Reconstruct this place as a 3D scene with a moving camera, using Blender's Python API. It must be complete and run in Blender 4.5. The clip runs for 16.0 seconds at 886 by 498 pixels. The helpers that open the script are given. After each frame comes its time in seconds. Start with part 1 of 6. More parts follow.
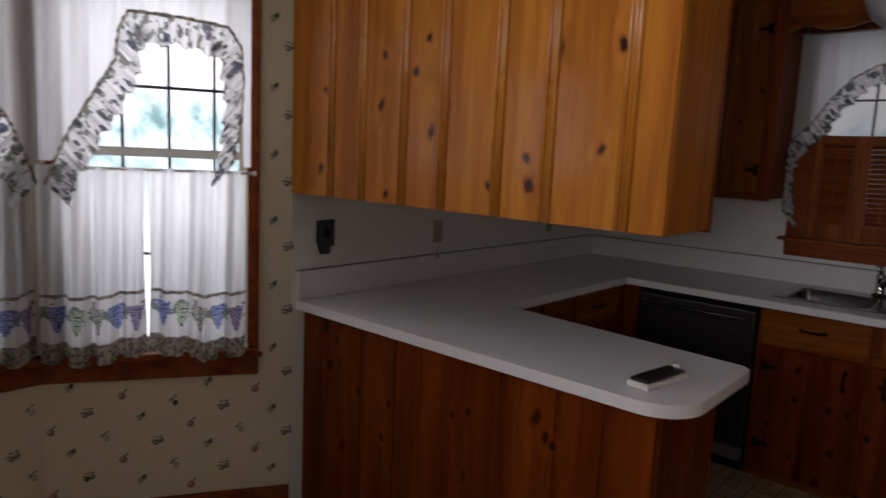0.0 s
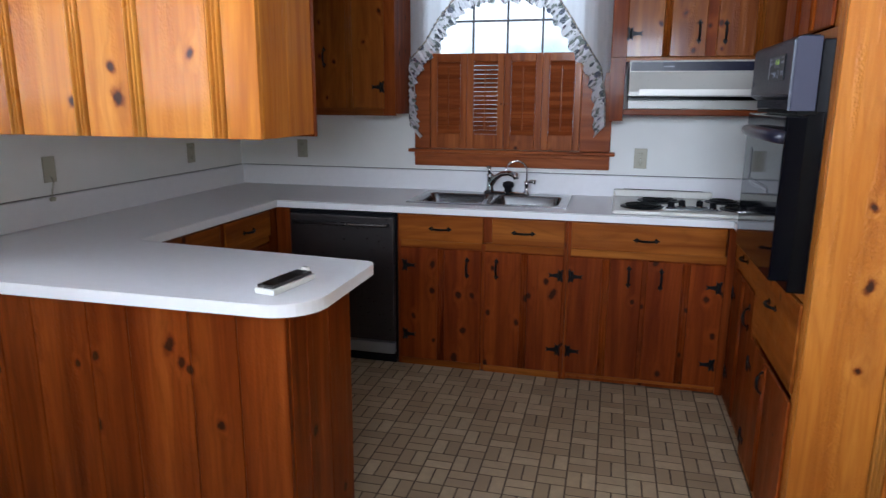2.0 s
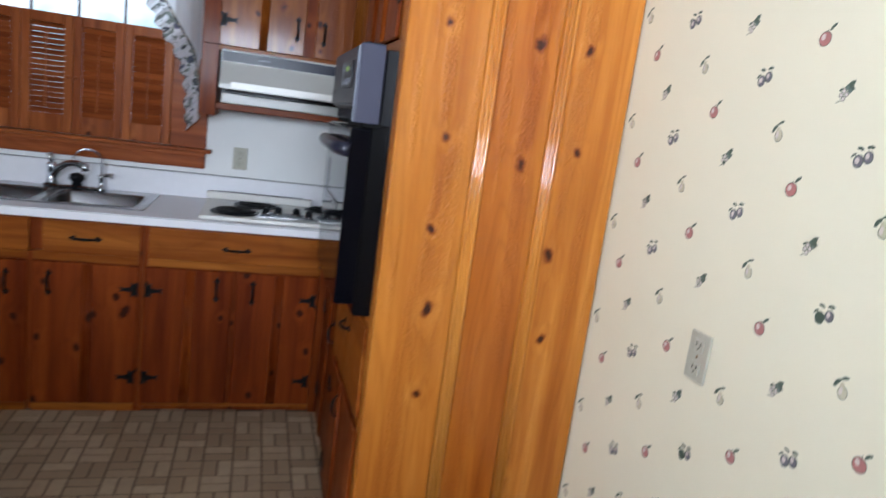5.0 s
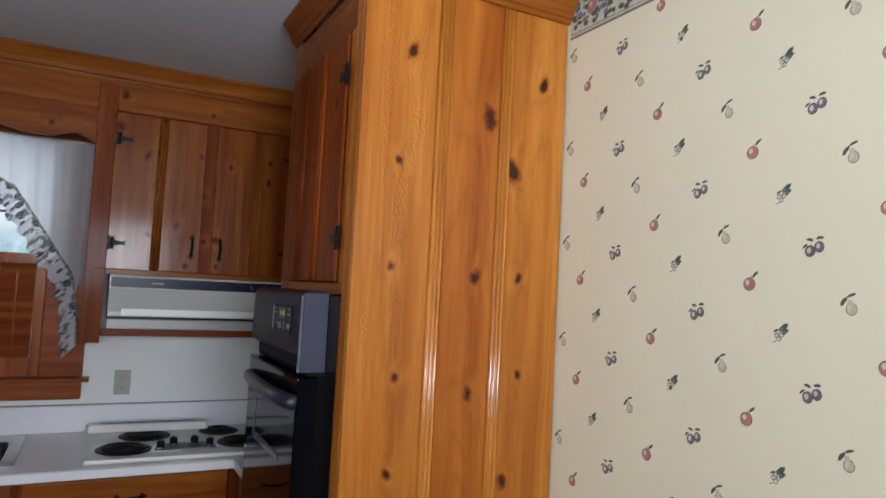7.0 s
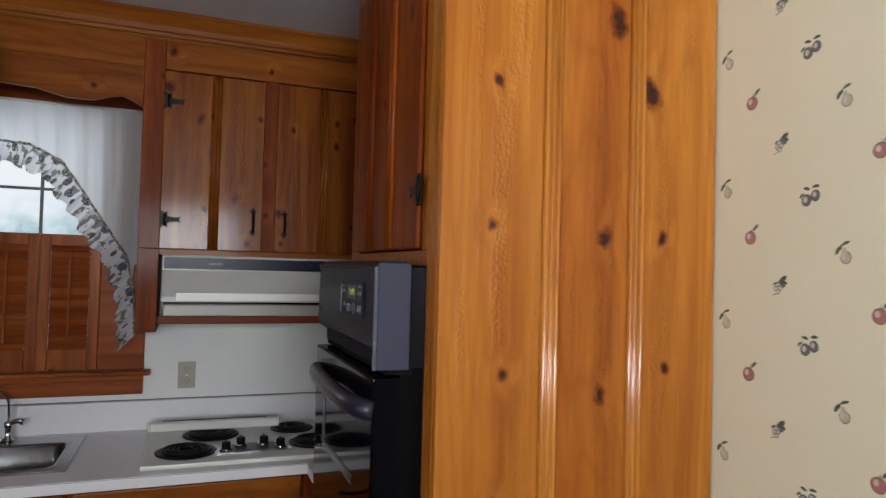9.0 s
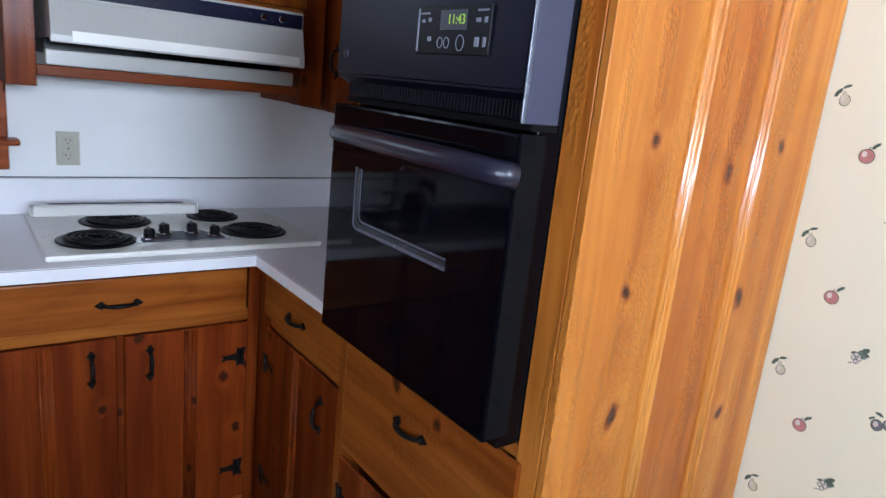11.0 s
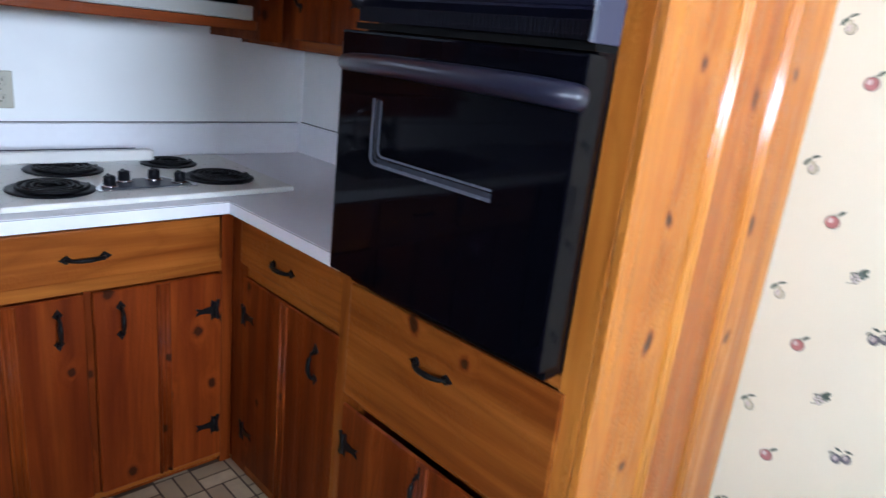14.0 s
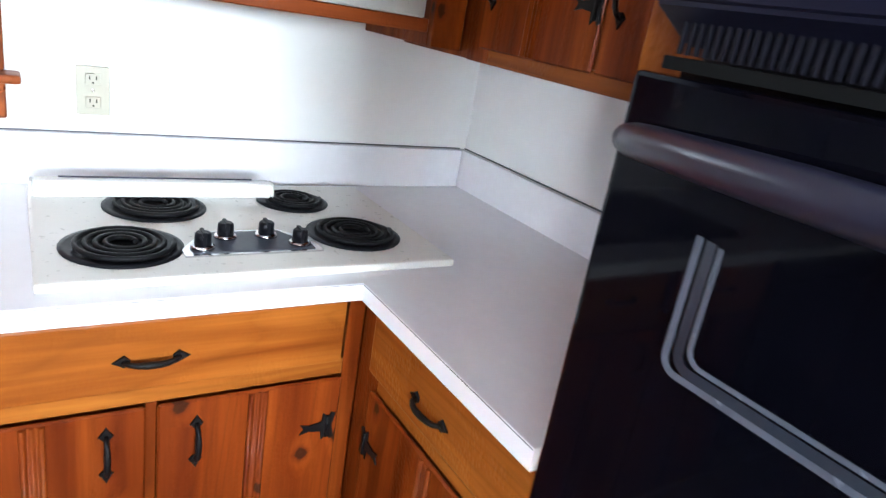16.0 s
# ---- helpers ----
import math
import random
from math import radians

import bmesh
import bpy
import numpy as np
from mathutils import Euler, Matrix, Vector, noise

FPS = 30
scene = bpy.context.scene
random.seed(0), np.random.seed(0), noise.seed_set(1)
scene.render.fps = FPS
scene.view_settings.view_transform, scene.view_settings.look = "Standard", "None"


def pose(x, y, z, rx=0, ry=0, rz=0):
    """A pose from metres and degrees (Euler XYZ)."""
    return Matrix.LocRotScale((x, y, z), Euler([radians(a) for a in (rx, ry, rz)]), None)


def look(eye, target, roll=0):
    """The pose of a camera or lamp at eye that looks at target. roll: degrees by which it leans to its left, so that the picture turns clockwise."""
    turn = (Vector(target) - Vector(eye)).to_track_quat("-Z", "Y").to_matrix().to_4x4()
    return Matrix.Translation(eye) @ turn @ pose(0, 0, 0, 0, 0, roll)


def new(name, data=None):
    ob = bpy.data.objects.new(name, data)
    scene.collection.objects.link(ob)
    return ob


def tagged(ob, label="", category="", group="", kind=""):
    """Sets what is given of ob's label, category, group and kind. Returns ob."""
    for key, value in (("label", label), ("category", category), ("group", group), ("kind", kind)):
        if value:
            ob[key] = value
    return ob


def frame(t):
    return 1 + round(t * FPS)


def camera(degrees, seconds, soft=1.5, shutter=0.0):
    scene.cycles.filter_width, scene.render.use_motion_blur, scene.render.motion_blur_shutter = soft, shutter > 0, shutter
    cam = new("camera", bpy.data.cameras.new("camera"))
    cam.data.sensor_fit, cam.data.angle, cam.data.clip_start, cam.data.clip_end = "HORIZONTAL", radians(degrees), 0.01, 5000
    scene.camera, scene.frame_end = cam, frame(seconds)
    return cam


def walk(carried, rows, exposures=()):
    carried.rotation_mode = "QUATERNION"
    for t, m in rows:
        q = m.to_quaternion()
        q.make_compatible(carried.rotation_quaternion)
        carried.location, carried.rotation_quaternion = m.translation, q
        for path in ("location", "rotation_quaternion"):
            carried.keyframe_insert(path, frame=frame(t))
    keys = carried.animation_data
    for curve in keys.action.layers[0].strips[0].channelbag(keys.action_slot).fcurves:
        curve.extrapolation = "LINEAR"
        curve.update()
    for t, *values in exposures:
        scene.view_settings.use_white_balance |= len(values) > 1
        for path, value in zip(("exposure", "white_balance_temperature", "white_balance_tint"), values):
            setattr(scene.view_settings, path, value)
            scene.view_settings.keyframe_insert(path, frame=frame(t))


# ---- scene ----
cam = camera(67.3, 16.0, soft=1.4, shutter=0.4)
PATH = [
    (0, (2.254, -4.086, 1.546), (0.953, -2.594, 1.263), 2.6),
    (0.5, (2.286, -4.043, 1.533), (1.181, -2.41, 1.199), 2.0),
    (1, (2.32, -4.006, 1.507), (1.428, -2.254, 1.138), 0.3),
    (1.5, (2.397, -4.009, 1.488), (1.782, -2.148, 1.09), -2.3),
    (2, (2.438, -4.008, 1.463), (1.962, -2.115, 1.027), 0.3),
    (2.5, (2.465, -4.009, 1.437), (1.997, -2.108, 1.027), 5.4),
    (3, (2.488, -3.969, 1.432), (2.207, -2.032, 1.022), 6.0),
    (3.5, (2.52, -3.929, 1.398), (2.497, -1.999, 0.873), 5.9),
    (4, (2.569, -3.914, 1.414), (2.802, -1.986, 0.935), 5.6),
    (4.5, (2.578, -3.847, 1.429), (2.936, -1.928, 0.996), 6.5),
    (4.7, (2.602, -3.799, 1.453), (3.002, -1.893, 1.0), 5.9),
    (5, (2.683, -3.677, 1.467), (3.24, -1.793, 1.097), 7.6),
    (5.2, (2.716, -3.602, 1.478), (3.328, -1.725, 1.158), 8.8),
    (7.3, (2.426, -3.543, 1.678), (3.421, -1.817, 1.856), 3.4),
    (7.5, (2.439, -3.516, 1.671), (3.478, -1.819, 1.874), 4.2),
    (8, (2.529, -3.374, 1.64), (3.571, -1.674, 1.798), 3.9),
    (8.5, (2.603, -3.225, 1.651), (3.465, -1.429, 1.822), 1.8),
    (9, (2.581, -3.106, 1.635), (3.299, -1.24, 1.695), 1.5),
    (9.5, (2.445, -2.974, 1.645), (3.273, -1.155, 1.732), 2.1),
    (10, (2.372, -2.844, 1.552), (3.342, -1.112, 1.302), 2.7),
    (10.2, (2.363, -2.773, 1.51), (3.343, -1.067, 1.151), 4.5),
    (12.3, (2.105, -2.516, 1.468), (3.632, -1.309, 1.006), 2.1),
    (12.5, (2.106, -2.517, 1.478), (3.661, -1.316, 1.101), 0.7),
    (13, (2.101, -2.528, 1.444), (3.629, -1.327, 0.973), 1.7),
    (13.5, (2.095, -2.516, 1.407), (3.57, -1.29, 0.84), 2.7),
    (14, (2.126, -2.426, 1.414), (3.484, -1.078, 0.831), 6.3),
    (14.5, (2.269, -2.226, 1.43), (3.391, -0.669, 0.864), 3.5),
    (15, (2.387, -2.062, 1.429), (3.435, -0.49, 0.771), 5.8),
    (15.5, (2.396, -1.908, 1.449), (3.46, -0.343, 0.802), 7.2),
    (16, (2.448, -1.739, 1.443), (3.509, -0.178, 0.782), 9.7),
]
EXPOSURES = [(0, -2.3, 6800, 20), (0.5, -1.65, 6600, 15), (1.0, -0.78, 6500, 8), (1.5, -0.4, 6200, 9), (2, -0.2, 5650, 10), (3, 0.02, 5550, 9), (3.5, 0.18, 5600, 8), (4.5, -0.08, 5650, 8), (5, -0.18, 5650, 9),
             (7.5, -0.85, 6100, 10), (8.5, -0.84, 6300, 10), (9, -0.88, 6400, 10), (9.5, -0.85, 6300, 9), (10, -0.48, 5850, 10), (12.5, 0.33, 5250, 10), (13.5, 0.28, 5350, 11), (14, 0.45, 5250, 10), (14.5, 1.15, 5250, 9), (15, 1.5, 5450, 8), (16, 1.68, 5800, 6)]
walk(cam, [(t, look(eye, target, roll)) for t, eye, target, roll in PATH], EXPOSURES)

# ---- world and light ----
world = bpy.data.worlds.new("sky")
scene.world = world
world.use_nodes = True
wn, wl = world.node_tree.nodes, world.node_tree.links
sky = wn.new("ShaderNodeTexSky")
sky.sky_type = "NISHITA"
sky.sun_disc = False
sky.sun_elevation, sky.sun_rotation = radians(40), radians(250)
wl.new(sky.outputs[0], wn["Background"].inputs[0])
wn["Background"].inputs[1].default_value = 0.12

sun = new("sun", bpy.data.lights.new("sun", "SUN"))
sun.data.energy, sun.data.angle = 1.0, radians(12)
sun.data.color = (1.0, 0.97, 0.92)
sun.matrix_world = look((-6, -3, 6), (0, 0, 0))


def window_lamp(name, eye, target, w, h, watts, spread=180):
    """A rectangle of light in one window's opening, seen or assumed."""
    lamp = new(name, bpy.data.lights.new(name, "AREA"))
    lamp.data.shape, lamp.data.size, lamp.data.size_y = "RECTANGLE", w, h
    lamp.data.energy, lamp.data.color = watts, (0.93, 0.97, 1.0)
    lamp.data.spread = radians(spread)
    lamp.matrix_world = look(eye, target)
    return lamp


window_lamp("bay_daylight", (-0.58, -3.84, 1.78), (1, -3.84, 2.00), 0.9, 0.7, 40, 120)
window_lamp("bay_side_daylight", (-0.32, -4.88, 1.78), (0.55, -4.35, 1.95), 0.62, 0.7, 36, 120)
# added fill light in an assumed, unseen south window, aimed upwards
window_lamp("dining_daylight", (2.40, -5.38, 1.88), (2.70, -2.2, 2.52), 1.4, 0.65, 51, 88)
window_lamp("bay_near_daylight", (-0.45, -2.74, 1.75), (0.4, -3.26, 1.75), 0.62, 1.1, 22, 150)
window_lamp("sink_window_daylight", (1.79, 0.30, 1.95), (1.79, -1, 1.6), 0.86, 0.42, 3)


# ---- materials ----
def material(name):
    m = bpy.data.materials.new(name)
    m.use_nodes = True
    n, l = m.node_tree.nodes, m.node_tree.links
    return m, n, l, n["Principled BSDF"]


def math_node(n, l, op, a, b=None, c=None):
    k = n.new("ShaderNodeMath")
    k.operation = op
    for i, v in enumerate((a, b, c)):
        if v is None:
            continue
        if isinstance(v, (int, float)):
            k.inputs[i].default_value = v
        else:
            l.new(v, k.inputs[i])
    return k.outputs[0]


def mix_color(n, l, fac, a, b, mode="MIX"):
    k = n.new("ShaderNodeMix")
    k.data_type, k.blend_type = "RGBA", mode
    for sock, v in ((k.inputs[0], fac), (k.inputs[6], a), (k.inputs[7], b)):
        if isinstance(v, (int, float)):
            sock.default_value = v
        elif isinstance(v, tuple):
            sock.default_value = (*v, 1)
        else:
            l.new(v, sock)
    return k.outputs[2]


def position(n, l, scale, shift=(0, 0, 0)):
    g = n.new("ShaderNodeNewGeometry")
    k = n.new("ShaderNodeMapping")
    l.new(g.outputs["Position"], k.inputs[0])
    k.inputs["Scale"].default_value, k.inputs["Location"].default_value = scale, shift
    return k.outputs[0]


def noise_tex(n, l, vec, scale, detail=3.0, rough=0.55, distort=0.0):
    k = n.new("ShaderNodeTexNoise")
    k.inputs["Scale"].default_value, k.inputs["Detail"].default_value = scale, detail
    k.inputs["Roughness"].default_value, k.inputs["Distortion"].default_value = rough, distort
    l.new(vec, k.inputs[0])
    return k.outputs[0]


def ramp(n, l, fac, stops):
    k = n.new("ShaderNodeValToRGB")
    el = k.color_ramp.elements
    while len(el) < len(stops):
        el.new(0.5)
    for e, (p, c) in zip(el, stops):
        e.position, e.color = p, (*c, 1) if isinstance(c, tuple) else (c, c, c, 1)
    l.new(fac, k.inputs[0])
    return k.outputs[0]


def bump(n, l, bsdf, height, strength, distance):
    k = n.new("ShaderNodeBump")
    k.inputs["Strength"].default_value, k.inputs["Distance"].default_value = strength, distance
    l.new(height, k.inputs["Height"])
    l.new(k.outputs[0], bsdf.inputs["Normal"])


def plain(name, color, rough=0.5, metal=0.0, vary=0.12, scale=8.0, bump_size=0.0, coat=0.0, fine=60.0):
    """A surface with a cloudy variation, a fine grain and a slight relief."""
    m, n, l, b = material(name)
    vec = position(n, l, (1, 1, 1))
    cloud = noise_tex(n, l, vec, scale, 4)
    dark = tuple(c * (1 - vary) for c in color)
    lite = tuple(min(1, c * (1 + vary * 0.6)) for c in color)
    l.new(mix_color(n, l, cloud, dark, lite), b.inputs["Base Color"])
    grain = noise_tex(n, l, vec, fine, 3)
    l.new(math_node(n, l, "MULTIPLY_ADD", grain, 0.16, rough - 0.08), b.inputs["Roughness"])
    b.inputs["Metallic"].default_value = metal
    b.inputs["Coat Weight"].default_value = coat
    if bump_size:
        bump(n, l, b, grain, 0.4, bump_size)
    return m


def pine(name, axis, knots=(), plane="x", tones=None, wild=0.55, rough=0.34, even=False, grow=0.0, dense=0.62, coat=0.05, relief=0.0012):
    """Varnished knotty pine; the grain runs along axis. knots: places (across, up) on the face, with plane naming the across axis."""
    m, n, l, b = material(name)
    g = n.new("ShaderNodeNewGeometry")
    info = n.new("ShaderNodeObjectInfo")
    sep = n.new("ShaderNodeSeparateXYZ")
    l.new(g.outputs["Position"], sep.inputs[0])
    rnd = info.outputs["Random"]
    # scattered knots of the wood's own
    wide, tall = (9.0, 6.6) if axis == "z" else (5.0, 9.0)
    off = n.new("ShaderNodeCombineXYZ")
    for i, k in enumerate((3.1, 5.7, 9.3)):
        l.new(math_node(n, l, "MULTIPLY", rnd, k), off.inputs[i])
    add = n.new("ShaderNodeVectorMath")
    l.new(g.outputs["Position"], add.inputs[0])
    l.new(off.outputs[0], add.inputs[1])
    flat = n.new("ShaderNodeSeparateXYZ")
    l.new(add.outputs[0], flat.inputs[0])
    face = n.new("ShaderNodeCombineXYZ")
    l.new(math_node(n, l, "MULTIPLY", math_node(n, l, "ADD", flat.outputs[0], flat.outputs[1]), wide), face.inputs[0])
    l.new(math_node(n, l, "MULTIPLY", flat.outputs[2], tall), face.inputs[1])
    vor = n.new("ShaderNodeTexVoronoi")
    vor.voronoi_dimensions = "2D"
    vor.inputs["Scale"].default_value = dense
    vor.inputs["Randomness"].default_value = 0.9
    l.new(face.outputs[0], vor.inputs[0])
    csep = n.new("ShaderNodeSeparateColor")
    l.new(vor.outputs["Color"], csep.inputs[0])
    gate = math_node(n, l, "GREATER_THAN", csep.outputs[0], wild)
    small = math_node(n, l, "MULTIPLY_ADD", csep.outputs[1], 0.9, 0.9)
    own = math_node(n, l, "MULTIPLY", vor.outputs["Distance"], small)
    own = math_node(n, l, "MULTIPLY_ADD", own, 0.17, -grow)
    own = math_node(n, l, "ADD", own, math_node(n, l, "MULTIPLY", math_node(n, l, "SUBTRACT", 1.0, gate), 0.5))
    near = own
    across = sep.outputs["X" if plane == "x" else "Y"]
    for i, (u, v, *more) in enumerate(knots):
        chance = (i * 0.618 + 0.37) % 1
        wide_k, tall_k, slant = 1.00 + 0.55 * chance, 0.60 + 0.30 * ((i * 0.382) % 1), 0.55 * (((i * 0.741) % 1) - 0.5)
        if more:
            wide_k, tall_k, slant = more
        du = math_node(n, l, "SUBTRACT", across, u)
        up = math_node(n, l, "SUBTRACT", sep.outputs["Z"], v)
        du = math_node(n, l, "MULTIPLY", math_node(n, l, "MULTIPLY_ADD", up, slant, du), wide_k)
        dv = math_node(n, l, "MULTIPLY", up, tall_k * wide_k)
        d = math_node(n, l, "SQRT", math_node(n, l, "ADD", math_node(n, l, "MULTIPLY", du, du), math_node(n, l, "MULTIPLY", dv, dv)))
        near = math_node(n, l, "MINIMUM", near, math_node(n, l, "SUBTRACT", d, grow) if grow else d)
    # a ragged edge
    rag = noise_tex(n, l, add.outputs[0], 34, 4)
    near = math_node(n, l, "ADD", near, math_node(n, l, "MULTIPLY_ADD", rag, 0.030, -0.0145))
    # grain that bends round the knots
    bend = math_node(n, l, "MULTIPLY", ramp(n, l, near, [(0.0, 1.0), (0.07, 0.0)]), 0.018)
    long_scale = {"x": (0.9, 16, 16), "y": (16, 0.9, 16), "z": (16, 16, 0.9)}[axis]
    push = n.new("ShaderNodeVectorMath")
    comb = n.new("ShaderNodeCombineXYZ")
    for i in range(3):
        l.new(bend, comb.inputs[i])
    l.new(add.outputs[0], push.inputs[0])
    l.new(comb.outputs[0], push.inputs[1])
    mp2 = n.new("ShaderNodeMapping")
    l.new(push.outputs[0], mp2.inputs[0])
    mp2.inputs["Scale"].default_value = long_scale
    broad = noise_tex(n, l, mp2.outputs[0], 1.0, 4, 0.55, 0.3)
    fine = noise_tex(n, l, mp2.outputs[0], 6.0, 4, 0.65, 0.3)
    t0, t1, t2 = tones or ((0.19, 0.040, 0.004), (0.37, 0.110, 0.009), (0.52, 0.200, 0.020))
    base = ramp(n, l, broad, [(0.30, t0), (0.5, t1), (0.70, t2)])
    base = mix_color(n, l, math_node(n, l, "MULTIPLY", ramp(n, l, fine, [(0.40, 1.0), (0.62, 0.0)]), 0.22), base, t0)
    # growth rings, drawn out along the grain and wrapped round the knots
    line = n.new("ShaderNodeMapping")
    l.new(add.outputs[0], line.inputs[0])
    line.inputs["Scale"].default_value = {"x": (0.10, 1, 1), "y": (1, 0.10, 1), "z": (1, 1, 0.10)}[axis]
    rings = math_node(n, l, "ADD", math_node(n, l, "MULTIPLY", noise_tex(n, l, line.outputs[0], 5.0, 2, 0.5, 0.6), 13.0), math_node(n, l, "MULTIPLY", bend, 26.0))
    ridge = math_node(n, l, "ABSOLUTE", math_node(n, l, "SUBTRACT", math_node(n, l, "FRACT", rings), 0.5))
    ring_lines = ramp(n, l, ridge, [(0.0, 1.0), (0.10, 0.45), (0.30, 0.0)])
    base = mix_color(n, l, math_node(n, l, "MULTIPLY", ring_lines, 0.27), base, tuple(c * 0.72 for c in t0))
    tint = ramp(n, l, rnd, [(0.0, (1.04, 1.02, 1.0)), (1.0, (1.10, 1.08, 1.04))] if even else [(0.0, (0.84, 0.76, 0.68)), (0.5, (0.98, 0.95, 0.92)), (1.0, (1.12, 1.12, 1.10))])
    base = mix_color(n, l, 1.0, base, tint, "MULTIPLY")
    flame = ramp(n, l, near, [(0.014, 0.0), (0.021, 1.0), (0.030, 0.5), (0.050, 0.0)])
    base = mix_color(n, l, math_node(n, l, "MULTIPLY", flame, 0.16), base, tuple(min(1.0, c * 1.28) for c in t2))
    halo = ramp(n, l, near, [(0.010, 1.0), (0.015, 0.70), (0.021, 0.18), (0.034, 0.0)])
    base = mix_color(n, l, math_node(n, l, "MULTIPLY", halo, 0.92), base, (0.13, 0.020, 0.003))
    core = ramp(n, l, near, [(0.0075, 1.0), (0.0125, 0.0)])
    base = mix_color(n, l, math_node(n, l, "MULTIPLY", core, 0.95), base, (0.030, 0.008, 0.003))
    l.new(base, b.inputs["Base Color"])
    worn = noise_tex(n, l, g.outputs["Position"], 14, 4)
    l.new(math_node(n, l, "MULTIPLY_ADD", worn, 0.22, rough - 0.11), b.inputs["Roughness"])
    b.inputs["Coat Weight"].default_value = coat
    b.inputs["Coat Roughness"].default_value = 0.12
    b.inputs["Specular IOR Level"].default_value = 0.5 if even else 0.08
    ripple = noise_tex(n, l, g.outputs["Position"], 45, 3)
    cells = n.new("ShaderNodeTexVoronoi")
    cells.inputs["Scale"].default_value = 135
    l.new(position(n, l, (1, 1, 0.7)), cells.inputs[0])
    crazed = math_node(n, l, "MULTIPLY", cells.outputs["Distance"], ramp(n, l, noise_tex(n, l, position(n, l, (11, 11, 0.9) if axis == "z" else (6, 6, 11), (2.3, 0.4, 0.7)), 1.6, 2), [(0.48, 0.0), (0.57, 1.0)]))
    ripple = math_node(n, l, "MULTIPLY_ADD", crazed, 3.2, ripple)
    height = math_node(n, l, "ADD", math_node(n, l, "MULTIPLY", ripple, 0.7), math_node(n, l, "MULTIPLY", fine, 0.5))
    bump(n, l, b, height, 0.35, relief)
    return m


TOWER_KNOTS = ((3.172, 2.319), (3.429, 2.173, 0.72, 0.62, 0.1), (3.514, 2.030, 0.74, 0.60, 0.40), (3.612, 2.305), (3.147, 2.012), (3.142, 1.725), (3.403, 1.709), (3.549, 1.713),
               (3.396, 1.379), (3.562, 1.431), (3.167, 1.430), (3.179, 0.946), (3.161, 1.175), (3.180, 0.688), (3.485, 0.388), (3.543, 0.871), (3.524, 1.127))
PENINSULA_KNOTS = ((0.269, 0.345), (0.499, 0.456), (0.919, 0.682), (1.187, 0.744), (1.253, 0.673), (1.345, 0.504), (0.180, 0.665), (0.358, 0.605))
UPPER_KNOTS = ((0.519, 1.705), (0.531, 1.875), (0.736, 1.916), (0.758, 1.615), (0.807, 1.628), (1.14, 1.546), (1.229, 1.848), (1.379, 1.577),
               (1.421, 1.846), (0.211, 1.766), (0.553, 1.396), (0.188, 1.467))
BASE_KNOTS = ((1.527, 0.598), (1.417, 0.293), (2.052, 0.457), (2.178, 0.476), (1.748, 0.433), (2.932, 0.505), (1.651, 0.067), (2.654, 0.738))
HOOD_CAB_KNOTS = ((2.616, 2.202), (2.978, 2.194), (3.158, 2.235), (2.754, 1.894), (2.639, 1.847), (2.231, 2.293), (2.508, 2.461), (2.884, 2.428),
                  (1.138, 1.944), (0.859, 1.675), (1.041, 1.781))

# redder tones for low and working sides, darkened in place of weak light
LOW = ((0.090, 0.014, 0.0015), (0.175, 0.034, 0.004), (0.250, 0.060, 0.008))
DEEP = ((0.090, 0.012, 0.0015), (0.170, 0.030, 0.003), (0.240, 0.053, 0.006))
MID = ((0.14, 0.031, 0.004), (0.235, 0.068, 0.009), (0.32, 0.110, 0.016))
# golden sets for tower and upper boards, part of their brightness painted in
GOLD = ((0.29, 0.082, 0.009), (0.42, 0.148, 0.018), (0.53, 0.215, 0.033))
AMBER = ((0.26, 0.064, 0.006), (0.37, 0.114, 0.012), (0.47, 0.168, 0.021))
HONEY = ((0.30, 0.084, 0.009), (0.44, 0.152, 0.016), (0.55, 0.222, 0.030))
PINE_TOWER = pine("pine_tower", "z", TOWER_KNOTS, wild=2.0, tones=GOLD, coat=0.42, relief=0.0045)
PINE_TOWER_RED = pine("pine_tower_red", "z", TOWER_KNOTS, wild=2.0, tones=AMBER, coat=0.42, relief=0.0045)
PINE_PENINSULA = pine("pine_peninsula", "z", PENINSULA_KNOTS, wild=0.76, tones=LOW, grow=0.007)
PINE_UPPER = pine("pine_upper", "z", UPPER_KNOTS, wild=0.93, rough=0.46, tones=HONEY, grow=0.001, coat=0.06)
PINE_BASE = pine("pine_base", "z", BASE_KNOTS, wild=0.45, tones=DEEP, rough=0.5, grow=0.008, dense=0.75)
PINE_RAIL = pine("pine_rail", "x", wild=0.85, tones=MID)
PINE_RAIL_Y = pine("pine_rail_y", "y", ((-1.48, 0.845), (-1.635, 0.822)), plane="y", wild=0.8, tones=MID, grow=0.004)
PINE_DOOR = pine("pine_door", "z", HOOD_CAB_KNOTS, wild=0.60, tones=MID, coat=0.24, relief=0.0014)
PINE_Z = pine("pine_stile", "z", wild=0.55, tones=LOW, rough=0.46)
PINE_SOFFIT = pine("pine_soffit", "x", HOOD_CAB_KNOTS, wild=0.85, tones=MID)
PINE_RED = pine("pine_window_trim", "x", wild=0.9, tones=((0.16, 0.036, 0.010), (0.26, 0.065, 0.017), (0.34, 0.10, 0.028)))
PINE_RED_Z = pine("pine_shutter", "z", wild=0.9, tones=((0.17, 0.042, 0.012), (0.29, 0.080, 0.020), (0.40, 0.13, 0.034)))

